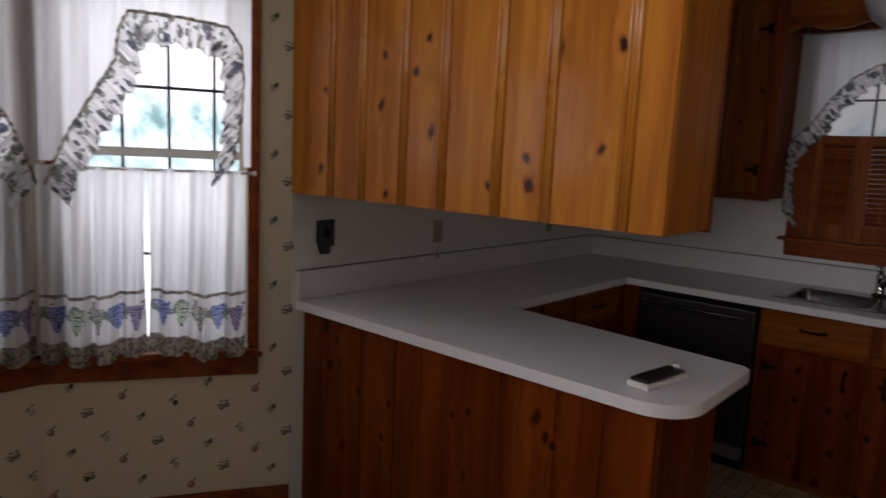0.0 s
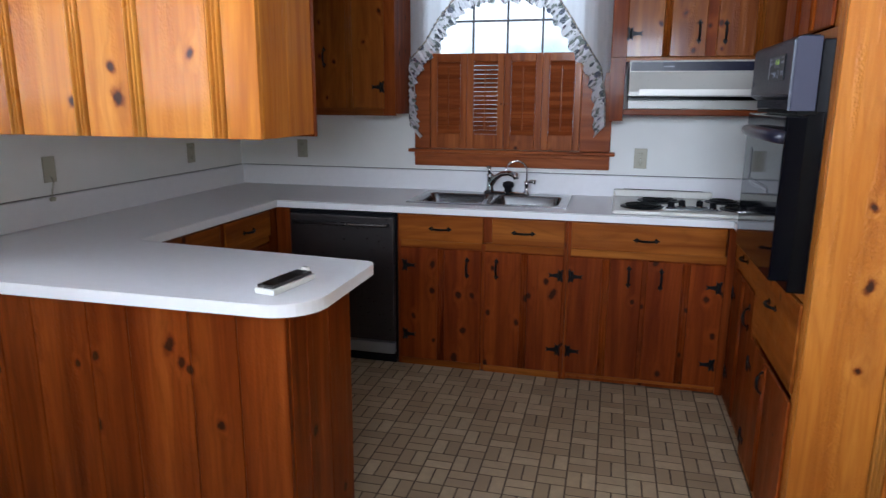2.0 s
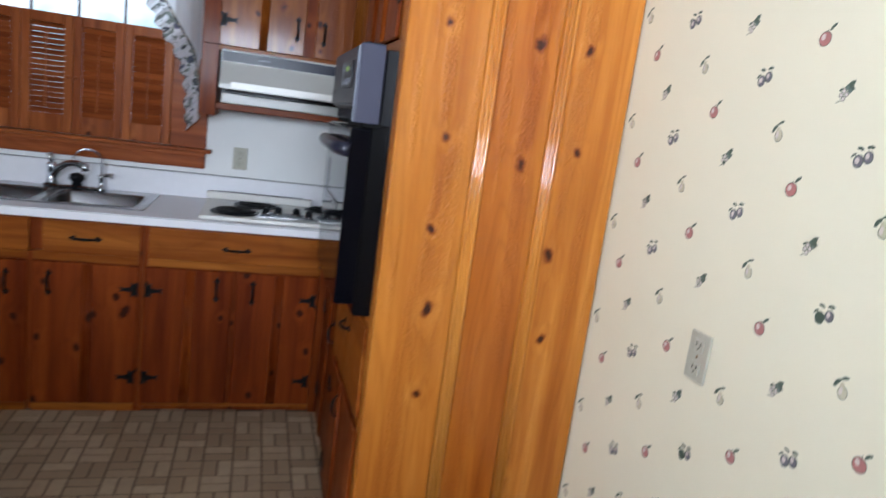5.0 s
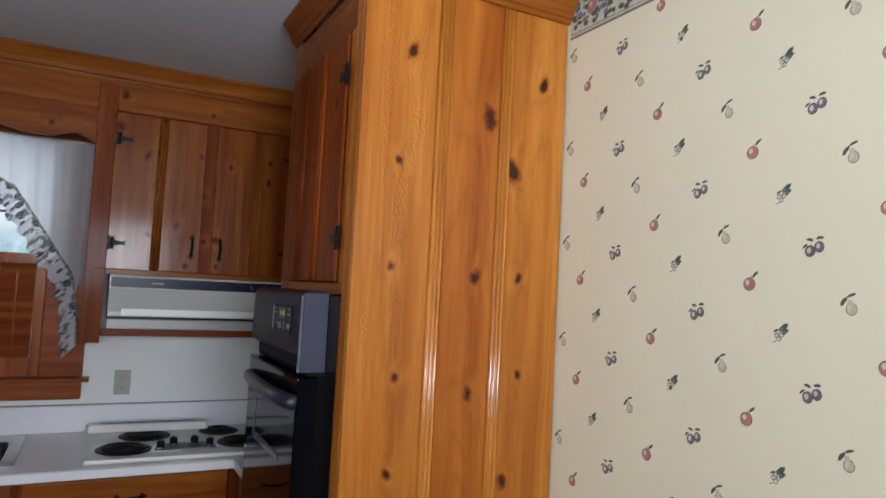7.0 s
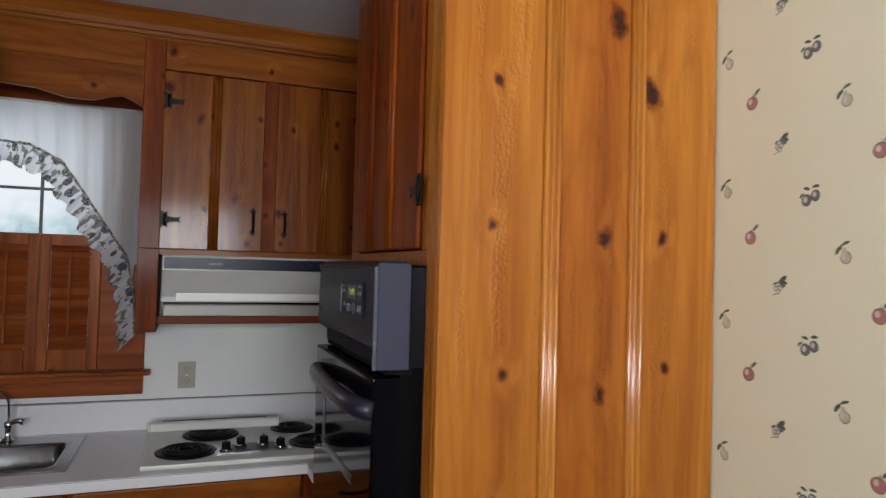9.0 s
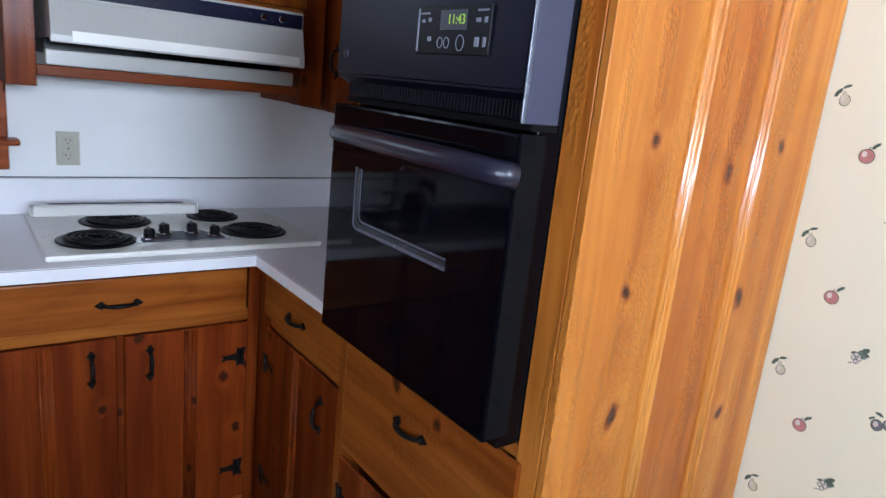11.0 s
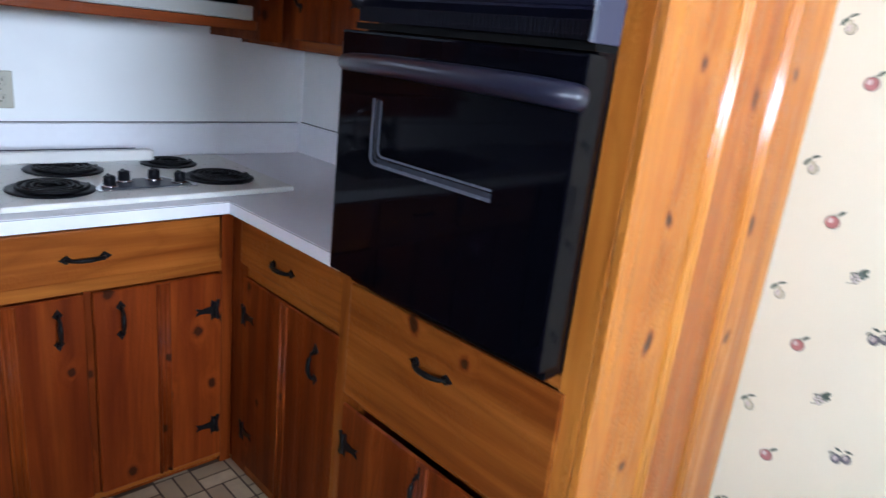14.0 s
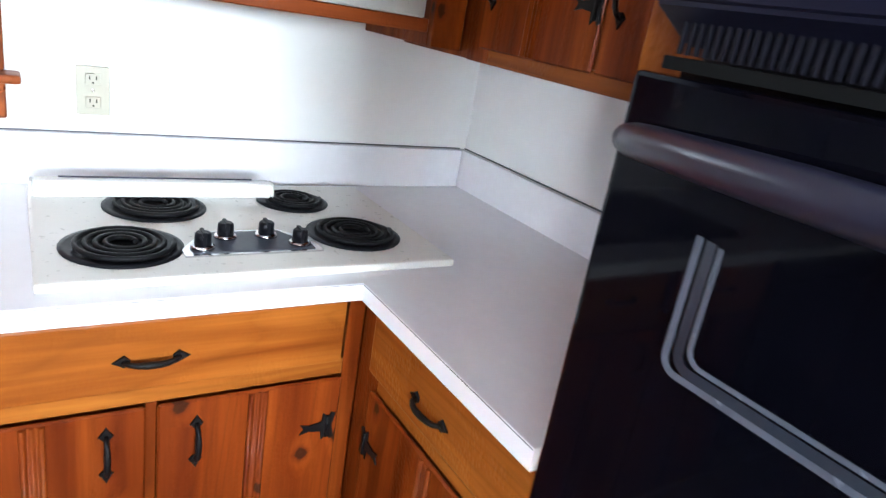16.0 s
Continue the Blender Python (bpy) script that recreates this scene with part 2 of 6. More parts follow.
# beads lighter than their boards: part of the highlights is painted in
BEAD_GOLD = pine("pine_bead_gold", "z", wild=2.0, tones=((0.34, 0.105, 0.012), (0.48, 0.180, 0.024), (0.58, 0.255, 0.042)), rough=0.22, even=True, coat=1.0)
BEAD_HONEY = pine("pine_bead_honey", "z", wild=2.0, tones=((0.40, 0.130, 0.016), (0.53, 0.205, 0.028), (0.62, 0.280, 0.048)), rough=0.30, even=True, coat=0.5)
LAMINATE = plain("counter_laminate", (0.82, 0.81, 0.84), 0.36, vary=0.05, scale=30, fine=220, bump_size=0.0002)
PAINT = plain("wall_paint", (0.84, 0.84, 0.83), 0.7, vary=0.10, scale=3, bump_size=0.0006)
WALLPAPER = plain("wallpaper", (0.70, 0.638, 0.475), 0.62, vary=0.05, scale=2.5, fine=300, bump_size=0.0002)
CEILING = plain("ceiling_paint", (0.60, 0.60, 0.62), 0.85, vary=0.06, scale=2, bump_size=0.001)
IRON = plain("black_iron", (0.007, 0.006, 0.006), 0.42, 0.0, vary=0.3, scale=40, bump_size=0.0005)
STEEL = plain("sink_steel", (0.30, 0.30, 0.31), 0.22, 1.0, vary=0.1)
CHROME = plain("chrome", (0.66, 0.66, 0.68), 0.08, 1.0, vary=0.04)
BLACK_GLASS = plain("oven_glass", (0.0015, 0.0015, 0.003), 0.06, 0.0, vary=0.1)
BLACK_GLASS.node_tree.nodes["Principled BSDF"].inputs["IOR"].default_value = 1.18
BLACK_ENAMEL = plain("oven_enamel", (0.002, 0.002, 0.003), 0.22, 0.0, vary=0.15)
OVEN_PANEL = plain("oven_panel", (0.006, 0.006, 0.014), 0.34, 0.0, vary=0.1)
HANDLE_BLACK = plain("handle_enamel", (0.010, 0.010, 0.022), 0.33, 0.0, vary=0.15, coat=0.12)
# oven edge strips: reflected glint and sheen put into the colour
EDGE_GLINT = plain("edge_glint", (0.085, 0.093, 0.12), 0.25, 0.2, vary=0.35, scale=30)
BEVEL_SHEEN = plain("bevel_sheen", (0.018, 0.021, 0.030), 0.2, 0.0, vary=0.3, scale=25)
GREY_METAL = plain("oven_side_metal", (0.045, 0.045, 0.070), 0.45, 0.0, vary=0.1)
DARK_STEEL = plain("dishwasher_steel", (0.085, 0.075, 0.075), 0.3, 0.85, vary=0.15)
PALE_STEEL = plain("kick_steel", (0.40, 0.41, 0.44), 0.32, 0.8, vary=0.1)
WHITE_ENAMEL = plain("white_enamel", (0.72, 0.70, 0.66), 0.22, vary=0.04, coat=0.3)
HOOD_ENAMEL = plain("hood_enamel", (0.42, 0.41, 0.38), 0.30, vary=0.03)
HOOD_BAND = plain("hood_band", (0.012, 0.012, 0.028), 0.25, 0.0, vary=0.1)
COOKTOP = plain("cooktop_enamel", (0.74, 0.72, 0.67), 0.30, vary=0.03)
COIL = plain("burner_coil", (0.010, 0.010, 0.011), 0.5, 0.4, vary=0.3)
PLASTIC_IVORY = plain("ivory_plastic", (0.41, 0.39, 0.31), 0.4, vary=0.05)
PLASTIC_BLACK = plain("black_plastic", (0.006, 0.006, 0.008), 0.35, vary=0.1)
DARK_SLOT = plain("dark_slot", (0.003, 0.003, 0.003), 0.8)
DARK_PLATE = plain("dark_plate", (0.035, 0.04, 0.055), 0.4, vary=0.2)
GROUT = plain("floor_grout", (0.070, 0.040, 0.022), 0.6, vary=0.25, scale=20)
SEAM = plain("counter_seam", (0.10, 0.10, 0.11), 0.6)
LABEL_WHITE = plain("label_white", (0.20, 0.21, 0.26), 0.5)
MUNTIN = plain("window_muntin", (0.09, 0.09, 0.10), 0.5)
LAMP_GLASS = plain("lamp_glass", (0.50, 0.50, 0.52), 0.25, vary=0.05)

for _m in (GREY_METAL, BLACK_ENAMEL, OVEN_PANEL, PLASTIC_BLACK, DARK_SLOT, IRON, COIL, HOOD_BAND):
    _m.node_tree.nodes["Principled BSDF"].inputs["Specular IOR Level"].default_value = 0.12

# vinyl tiles, each a little different
def tile_material(name, island):
    m, n, l, b = material(name)
    g = n.new("ShaderNodeNewGeometry")
    rnd = g.outputs["Random Per Island"] if island else n.new("ShaderNodeObjectInfo").outputs["Random"]
    base = ramp(n, l, rnd, [(0.0, (0.32, 0.228, 0.135)), (0.5, (0.41, 0.304, 0.186)), (1.0, (0.50, 0.384, 0.246))])
    c = noise_tex(n, l, position(n, l, (1, 1, 1)), 26, 5, 0.7)
    base = mix_color(n, l, math_node(n, l, "MULTIPLY", ramp(n, l, c, [(0.4, 0.0), (0.62, 1.0)]), 0.35), base, (0.28, 0.21, 0.15))
    l.new(base, b.inputs["Base Color"])
    w = noise_tex(n, l, position(n, l, (1, 1, 1)), 7, 4)
    l.new(math_node(n, l, "MULTIPLY_ADD", w, 0.3, 0.32), b.inputs["Roughness"])
    bump(n, l, b, c, 0.3, 0.0008)
    return m


TILE, TILES_FAR = tile_material("vinyl_tile", False), tile_material("vinyl_tiles_joined", True)

# sheer curtain cloth
CLOTH, _n, _l, _b = material("sheer_cloth")
_b.inputs["Base Color"].default_value = (0.66, 0.66, 0.67, 1)
_b.inputs["Roughness"].default_value = 0.9
_weave = noise_tex(_n, _l, position(_n, _l, (1, 1, 0.15)), 90, 3)
_l.new(mix_color(_n, _l, _weave, (0.56, 0.56, 0.58), (0.74, 0.74, 0.74)), _b.inputs["Base Color"])
_t = _n.new("ShaderNodeBsdfTranslucent")
_t.inputs[0].default_value = (0.78, 0.80, 0.84, 1)
_mx = _n.new("ShaderNodeMixShader")
_mx.inputs[0].default_value = 0.6
_l.new(_b.outputs[0], _mx.inputs[1])
_l.new(_t.outputs[0], _mx.inputs[2])
_l.new(_mx.outputs[0], _n["Material Output"].inputs[0])


def print_cloth(name, colors, clusters, berries, size, leaf, ground, back=0.35):
    """Cloth with printed bunches of small round fruit among leaves."""
    m, n, l, b = material(name)
    vec = position(n, l, (1, 1, 1))
    v = n.new("ShaderNodeTexVoronoi")
    v.inputs["Scale"].default_value = clusters
    l.new(vec, v.inputs[0])
    s = n.new("ShaderNodeSeparateColor")
    l.new(v.outputs["Color"], s.inputs[0])
    hue = ramp(n, l, s.outputs[0], [(i / len(colors), c) for i, c in enumerate(colors)])
    w = n.new("ShaderNodeTexVoronoi")
    w.inputs["Scale"].default_value = berries
    l.new(vec, w.inputs[0])
    edge = math_node(n, l, "MULTIPLY_ADD", noise_tex(n, l, vec, berries * 0.6, 2), 0.16, -0.08)
    inside = math_node(n, l, "LESS_THAN", math_node(n, l, "ADD", v.outputs["Distance"], edge), size)
    berry = ramp(n, l, w.outputs["Distance"], [(0.15, 1.0), (0.5, 0.0)])
    leaves = math_node(n, l, "GREATER_THAN", noise_tex(n, l, vec, clusters * 1.7, 3), leaf)
    col = mix_color(n, l, math_node(n, l, "MULTIPLY", leaves, 0.85), ground, (0.15, 0.18, 0.15))
    bunch = mix_color(n, l, berry, (0.10, 0.11, 0.13), hue)
    col = mix_color(n, l, inside, col, bunch)
    l.new(col, b.inputs["Base Color"])
    b.inputs["Roughness"].default_value = 0.9
    t = n.new("ShaderNodeBsdfTranslucent")
    l.new(col, t.inputs[0])
    mx = n.new("ShaderNodeMixShader")
    mx.inputs[0].default_value = back
    l.new(b.outputs[0], mx.inputs[1])
    l.new(t.outputs[0], mx.inputs[2])
    l.new(mx.outputs[0], n["Material Output"].inputs[0])
    return m


BUNCHES = [(0.30, 0.32, 0.62), (0.62, 0.64, 0.56), (0.50, 0.22, 0.34), (0.26, 0.28, 0.52), (0.50, 0.56, 0.44)]
RUFFLE = print_cloth("ruffle_print", BUNCHES, 17, 110, 0.34, 0.56, (0.80, 0.80, 0.83), 0.5)


def bunch_cloth(name, back=0.45, period=0.068, low=0.100, high=0.215):
    """Cloth with a row of hanging grape bunches under leaves; low and high are measured above the hem."""
    m, n, l, b = material(name)
    uv = n.new("ShaderNodeUVMap")
    uv.uv_map = "cloth"
    sep = n.new("ShaderNodeSeparateXYZ")
    l.new(uv.outputs[0], sep.inputs[0])
    cell = math_node(n, l, "DIVIDE", sep.outputs[0], period)
    index = math_node(n, l, "FLOOR", cell)
    white = n.new("ShaderNodeTexWhiteNoise")
    white.noise_dimensions = "1D"
    l.new(index, white.inputs["W"])
    wsep = n.new("ShaderNodeSeparateColor")
    l.new(white.outputs["Color"], wsep.inputs[0])
    du = math_node(n, l, "MULTIPLY", math_node(n, l, "SUBTRACT", math_node(n, l, "FRACT", cell), 0.5), period)
    rough_edge = math_node(n, l, "MULTIPLY_ADD", noise_tex(n, l, uv.outputs[0], 60, 2), 0.020, -0.010)
    bottom = math_node(n, l, "MULTIPLY_ADD", wsep.outputs[1], 0.025, low)
    tall = math_node(n, l, "DIVIDE", math_node(n, l, "SUBTRACT", sep.outputs[1], bottom), high - low - 0.012)
    half = math_node(n, l, "MULTIPLY_ADD", math_node(n, l, "POWER", math_node(n, l, "MAXIMUM", tall, 0.0), 0.7), 0.026, 0.003)
    inside = math_node(n, l, "LESS_THAN", math_node(n, l, "ADD", math_node(n, l, "ABSOLUTE", du), rough_edge), half)
    inside = math_node(n, l, "MULTIPLY", inside, math_node(n, l, "GREATER_THAN", tall, 0.0))
    inside = math_node(n, l, "MULTIPLY", inside, math_node(n, l, "LESS_THAN", tall, 0.95))
    berries = n.new("ShaderNodeTexVoronoi")
    berries.voronoi_dimensions = "2D"
    berries.inputs["Scale"].default_value = 95
    berries.inputs["Randomness"].default_value = 0.55
    l.new(uv.outputs[0], berries.inputs[0])
    hue = ramp(n, l, wsep.outputs[0], [(0.0, (0.20, 0.24, 0.62)), (0.35, (0.30, 0.34, 0.62)), (0.5, (0.42, 0.12, 0.22)), (0.65, (0.24, 0.30, 0.60)), (0.8, (0.46, 0.56, 0.42)), (1.0, (0.44, 0.28, 0.34))])
    light = mix_color(n, l, 0.55, hue, (0.80, 0.82, 0.90))
    grape = mix_color(n, l, ramp(n, l, berries.outputs["Distance"], [(0.12, 0.0), (0.32, 1.0)]), light, hue)
    grape = mix_color(n, l, ramp(n, l, berries.outputs["Distance"], [(0.42, 0.0), (0.60, 1.0)]), grape, (0.10, 0.11, 0.16))
    leaves = math_node(n, l, "GREATER_THAN", noise_tex(n, l, uv.outputs[0], 30, 3), math_node(n, l, "MULTIPLY_ADD", math_node(n, l, "ABSOLUTE", math_node(n, l, "SUBTRACT", sep.outputs[1], high - 0.028)), 4.0, 0.44))
    col = mix_color(n, l, math_node(n, l, "MULTIPLY", leaves, 0.85), (0.80, 0.80, 0.83), (0.13, 0.17, 0.15))
    col = mix_color(n, l, inside, col, grape)
    l.new(col, b.inputs["Base Color"])
    b.inputs["Roughness"].default_value = 0.9
    t = n.new("ShaderNodeBsdfTranslucent")
    l.new(col, t.inputs[0])
    mx = n.new("ShaderNodeMixShader")
    mx.inputs[0].default_value = back
    l.new(b.outputs[0], mx.inputs[1])
    l.new(t.outputs[0], mx.inputs[2])
    l.new(mx.outputs[0], n["Material Output"].inputs[0])
    return m


GRAPES = bunch_cloth("grape_print")
HEM = print_cloth("hem_print", [(0.50, 0.45, 0.38), (0.30, 0.24, 0.18), (0.44, 0.38, 0.30)], 60, 160, 0.5, 0.6, (0.42, 0.36, 0.29), 0.25)


def print_ink(name, color):
    return plain(name, color, 0.65, vary=0.35, scale=60, fine=300)


INK_RED, INK_GREEN = print_ink("ink_red", (0.40, 0.155, 0.14)), print_ink("ink_green", (0.060, 0.085, 0.058))
INK_PURPLE, INK_PEAR = print_ink("ink_purple", (0.14, 0.125, 0.14)), print_ink("ink_pear", (0.50, 0.44, 0.30))
INK_GRAPE, INK_PALE = print_ink("ink_grape", (0.12, 0.15, 0.13)), print_ink("ink_pale", (0.60, 0.50, 0.44))
INK_BLUE, INK_STRIPE = print_ink("ink_blue", (0.13, 0.16, 0.26)), print_ink("ink_stripe", (0.16, 0.17, 0.13))
INK_BAND = print_ink("ink_band", (0.52, 0.49, 0.40))


# ---- mesh helpers ----
def box(bm, x0, x1, y0, y1, z0, z1, bevel=0.0, mi=0, turn=None):
    """One box, its long edges softened; returns nothing."""
    b = bmesh.new()
    vs = [b.verts.new(p) for p in ((x0, y0, z0), (x1, y0, z0), (x1, y1, z0), (x0, y1, z0), (x0, y0, z1), (x1, y0, z1), (x1, y1, z1), (x0, y1, z1))]
    for f in ((0, 3, 2, 1), (4, 5, 6, 7), (0, 1, 5, 4), (1, 2, 6, 5), (2, 3, 7, 6), (3, 0, 4, 7)):
        b.faces.new([vs[i] for i in f])
    if bevel:
        bmesh.ops.bevel(b, geom=b.edges[:], offset=bevel, segments=2 if bevel > 0.004 else 1, affect="EDGES", profile=0.6)
    absorb(bm, b, turn, mi)


def absorb(bm, b, turn=None, mi=0):
    if turn is not None:
        bmesh.ops.transform(b, matrix=turn, verts=b.verts)
    table = {}
    for v in b.verts:
        table[v] = bm.verts.new(v.co)
    for f in b.faces:
        try:
            g = bm.faces.new([table[v] for v in f.verts])
            g.material_index, g.smooth = mi, f.smooth
        except ValueError:
            pass
    b.free()


def lathe(bm, profile, center, axis="z", steps=24, mi=0, smooth=True):
    """A turned shape: profile of (radius, height) about an axis through center."""
    b = bmesh.new()
    rings = []
    for r, h in profile:
        ring = []
        for i in range(steps):
            a = 2 * math.pi * i / steps
            ring.append(b.verts.new((r * math.cos(a), r * math.sin(a), h)))
        rings.append(ring)
    for p, q in zip(rings, rings[1:]):
        for i in range(steps):
            f = b.faces.new((p[i], p[(i + 1) % steps], q[(i + 1) % steps], q[i]))
            f.smooth = smooth
    b.faces.new(list(reversed(rings[0])))
    b.faces.new(rings[-1])
    turn = {"z": Matrix(), "y": Matrix.Rotation(radians(90), 4, "X"), "x": Matrix.Rotation(radians(90), 4, "Y"), "-x": Matrix.Rotation(radians(-90), 4, "Y")}[axis]
    absorb(bm, b, Matrix.Translation(center) @ turn, mi)


def tube(bm, points, radius, steps=8, mi=0):
    """A round bar along points; radius may be one number or one for each point."""
    pts = [Vector(p) for p in points]
    rad = radius if isinstance(radius, (list, tuple)) else [radius] * len(pts)
    rings = []
    for i, p in enumerate(pts):
        d = (pts[min(i + 1, len(pts) - 1)] - pts[max(i - 1, 0)]).normalized()
        up = Vector((0, 0, 1)) if abs(d.z) < 0.9 else Vector((1, 0, 0))
        u = d.cross(up).normalized()
        w = u.cross(d)
        rings.append([bm.verts.new(p + (u * math.cos(2 * math.pi * k / steps) + w * math.sin(2 * math.pi * k / steps)) * rad[i]) for k in range(steps)])
    for p, q in zip(rings, rings[1:]):
        for i in range(steps):
            f = bm.faces.new((p[i], p[(i + 1) % steps], q[(i + 1) % steps], q[i]))
            f.smooth, f.material_index = True, mi
    for r in (list(reversed(rings[0])), rings[-1]):
        bm.faces.new(r).material_index = mi


def slab(bm, outline, axis, a, b, mi=0):
    """A flat outline of (u, v) pushed from a to b along axis: x uses (y, z), y uses (x, z), z uses (x, y)."""
    def place(u, v, w):
        return {"x": (w, u, v), "y": (u, w, v), "z": (u, v, w)}[axis]
    lo = [bm.verts.new(place(u, v, a)) for u, v in outline]
    hi = [bm.verts.new(place(u, v, b)) for u, v in outline]
    faces = [bm.faces.new(lo), bm.faces.new(list(reversed(hi)))]
    k = len(outline)
    for i in range(k):
        faces.append(bm.faces.new((lo[i], hi[i], hi[(i + 1) % k], lo[(i + 1) % k])))
    for f in faces:
        f.material_index = mi


def part(name, bm, mats, parent=None, label="", kind="", category="", group=""):
    """Links a bmesh as one mesh object, under a thing or under a part."""
    bmesh.ops.recalc_face_normals(bm, faces=bm.faces[:])
    me = bpy.data.meshes.new(name)
    bm.to_mesh(me)
    bm.free()
    for m in mats if isinstance(mats, (list, tuple)) else [mats]:
        me.materials.append(m)
    ob = new(name, me)
    if parent is not None:
        ob.parent = parent
        at = Vector(parent.get("at", (0, 0, 0)))
        if parent.type == "EMPTY":
            ob.matrix_parent_inverse = Matrix.Translation(-at)
    return tagged(ob, label, category, group, kind)


def boxpart(name, dims, mat, parent=None, label="", bevel=0.002, kind=""):
    bm = bmesh.new()
    box(bm, *dims, bevel)
    return part(name, bm, mat, parent, label, kind)


def thing(name, at, label, category, group=""):
    ob = new(name)
    ob.location = at
    ob["at"] = at
    ob.empty_display_size = 0.1
    return tagged(ob, label, category, group)


def structure(name, boxes, mat, bevel=0.0):
    bm = bmesh.new()
    for d in boxes:
        box(bm, *d, bevel)
    return part(name, bm, mat, kind="structure")


# ---- plan ----
WEST, EAST, NORTH, SOUTH, TOP = 0.0, 3.70, 0.065, -5.35, 2.60
COUNTER, THICK = 0.91, 0.038
FRONT = -0.635          # front edge of the counter along the sink wall
FACE = -0.605           # faces of the cabinets along the sink wall
BAY = Vector((-0.5236, -0.852, 0)).normalized()
BAY_IN = Vector((0.852, -0.5236, 0)).normalized()
BAY_START = Vector((0.0, -2.45, 0))
BAY_LEN = 0.93
BEND = BAY_START + BAY * BAY_LEN

# ---- structure ----
structure("floor", [(-0.8, 3.9, SOUTH - 0.2, 0.3, -0.12, -0.0025)], GROUT)
structure("ceiling", [(-0.8, 3.9, SOUTH - 0.2, 0.3, TOP, TOP + 0.12)], CEILING)
structure("wall_west", [(-0.14, WEST, BAY_START.y, NORTH + 0.14, 0, TOP), (-0.14, WEST, SOUTH, -5.232, 0, TOP)], PAINT)
wall_n = structure("wall_north", [(0.0, 1.335, NORTH, NORTH + 0.14, 0, TOP), (2.245, 3.84, NORTH, NORTH + 0.14, 0, TOP),
                                  (1.335, 2.245, NORTH, NORTH + 0.14, 0, 1.16), (1.335, 2.245, NORTH, NORTH + 0.14, 2.26, TOP)], PAINT)
wall_e = structure("wall_east", [(EAST, 3.84, SOUTH, NORTH, 0, TOP)], WALLPAPER)
# painted lining of the east wall beside the stove
structure("wall_east_kitchen", [(EAST - 0.006, EAST - 0.001, -1.25, NORTH, 0, TOP)], PAINT)
# unseen south wall; its window opening is assumed, for the fill light
structure("wall_south", [(-0.8, 1.7, SOUTH - 0.14, SOUTH, 0, TOP), (3.2, 3.84, SOUTH - 0.14, SOUTH, 0, TOP),
                         (1.7, 3.2, SOUTH - 0.14, SOUTH, 0, 0.9), (1.7, 3.2, SOUTH - 0.14, SOUTH, 2.25, TOP)], WALLPAPER)


def wall_strip(name, start, along, inward, length, holes, mat):
    """An upright wall from start along a direction, with holes (s0, s1, z0, z1) cut out."""
    m = Matrix.Identity(4)
    m.col[0], m.col[1], m.col[2], m.col[3] = (*along, 0), (*inward, 0), (0, 0, 1, 0), (*start, 1)
    bm = bmesh.new()
    cuts = sorted(holes)
    s = 0.0
    for s0, s1, z0, z1 in cuts:
        box(bm, s, s0, -0.12, 0, 0, TOP, turn=m)
        box(bm, s0, s1, -0.12, 0, 0, z0, turn=m)
        box(bm, s0, s1, -0.12, 0, z1, TOP, turn=m)
        s = s1
    box(bm, s, length, -0.12, 0, 0, TOP, turn=m)
    return part(name, bm, mat, kind="structure"), m


HOLE = (0.175, 0.84, 0.72, 2.14)
wall_b1, M1 = wall_strip("wall_bay_north", BAY_START, BAY, BAY_IN, BAY_LEN, [HOLE], WALLPAPER)
wall_b2, M2 = wall_strip("wall_bay_west", BEND, Vector((0, -1, 0)), Vector((1, 0, 0)), 1.20, [(0.14, 1.06, 0.72, 2.14)], WALLPAPER)
END2 = BEND + Vector((0, -1.20, 0))
BAY3 = Vector((0.5236, -0.852, 0)).normalized()
wall_b3, M3 = wall_strip("wall_bay_south", END2, BAY3, Vector((0.852, 0.5236, 0)).normalized(), 0.93, [(0.15, 0.78, 0.72, 2.14)], WALLPAPER)


def trim_frame(name, m, s0, s1, z0, z1, width, mat, deep=0.022):
    """Flat casing round an opening, with a sill and an apron."""
    bm = bmesh.new()
    box(bm, s0 - width, s0, 0.001, deep, z0, z1, 0.003, turn=m)
    box(bm, s1, s1 + width, 0.001, deep, z0, z1, 0.003, turn=m)
    box(bm, s0 - width, s1 + width, 0.001, deep + 0.003, z1, z1 + width, 0.003, turn=m)
    box(bm, s0 - width, s1 + width, 0.001, deep + 0.03, z0 - 0.028, z0, 0.006, turn=m)
    box(bm, s0 - width, s1 + width, 0.001, deep, z0 - 0.11, z0 - 0.028, 0.003, turn=m)
    return part(name, bm, mat, kind="structure")


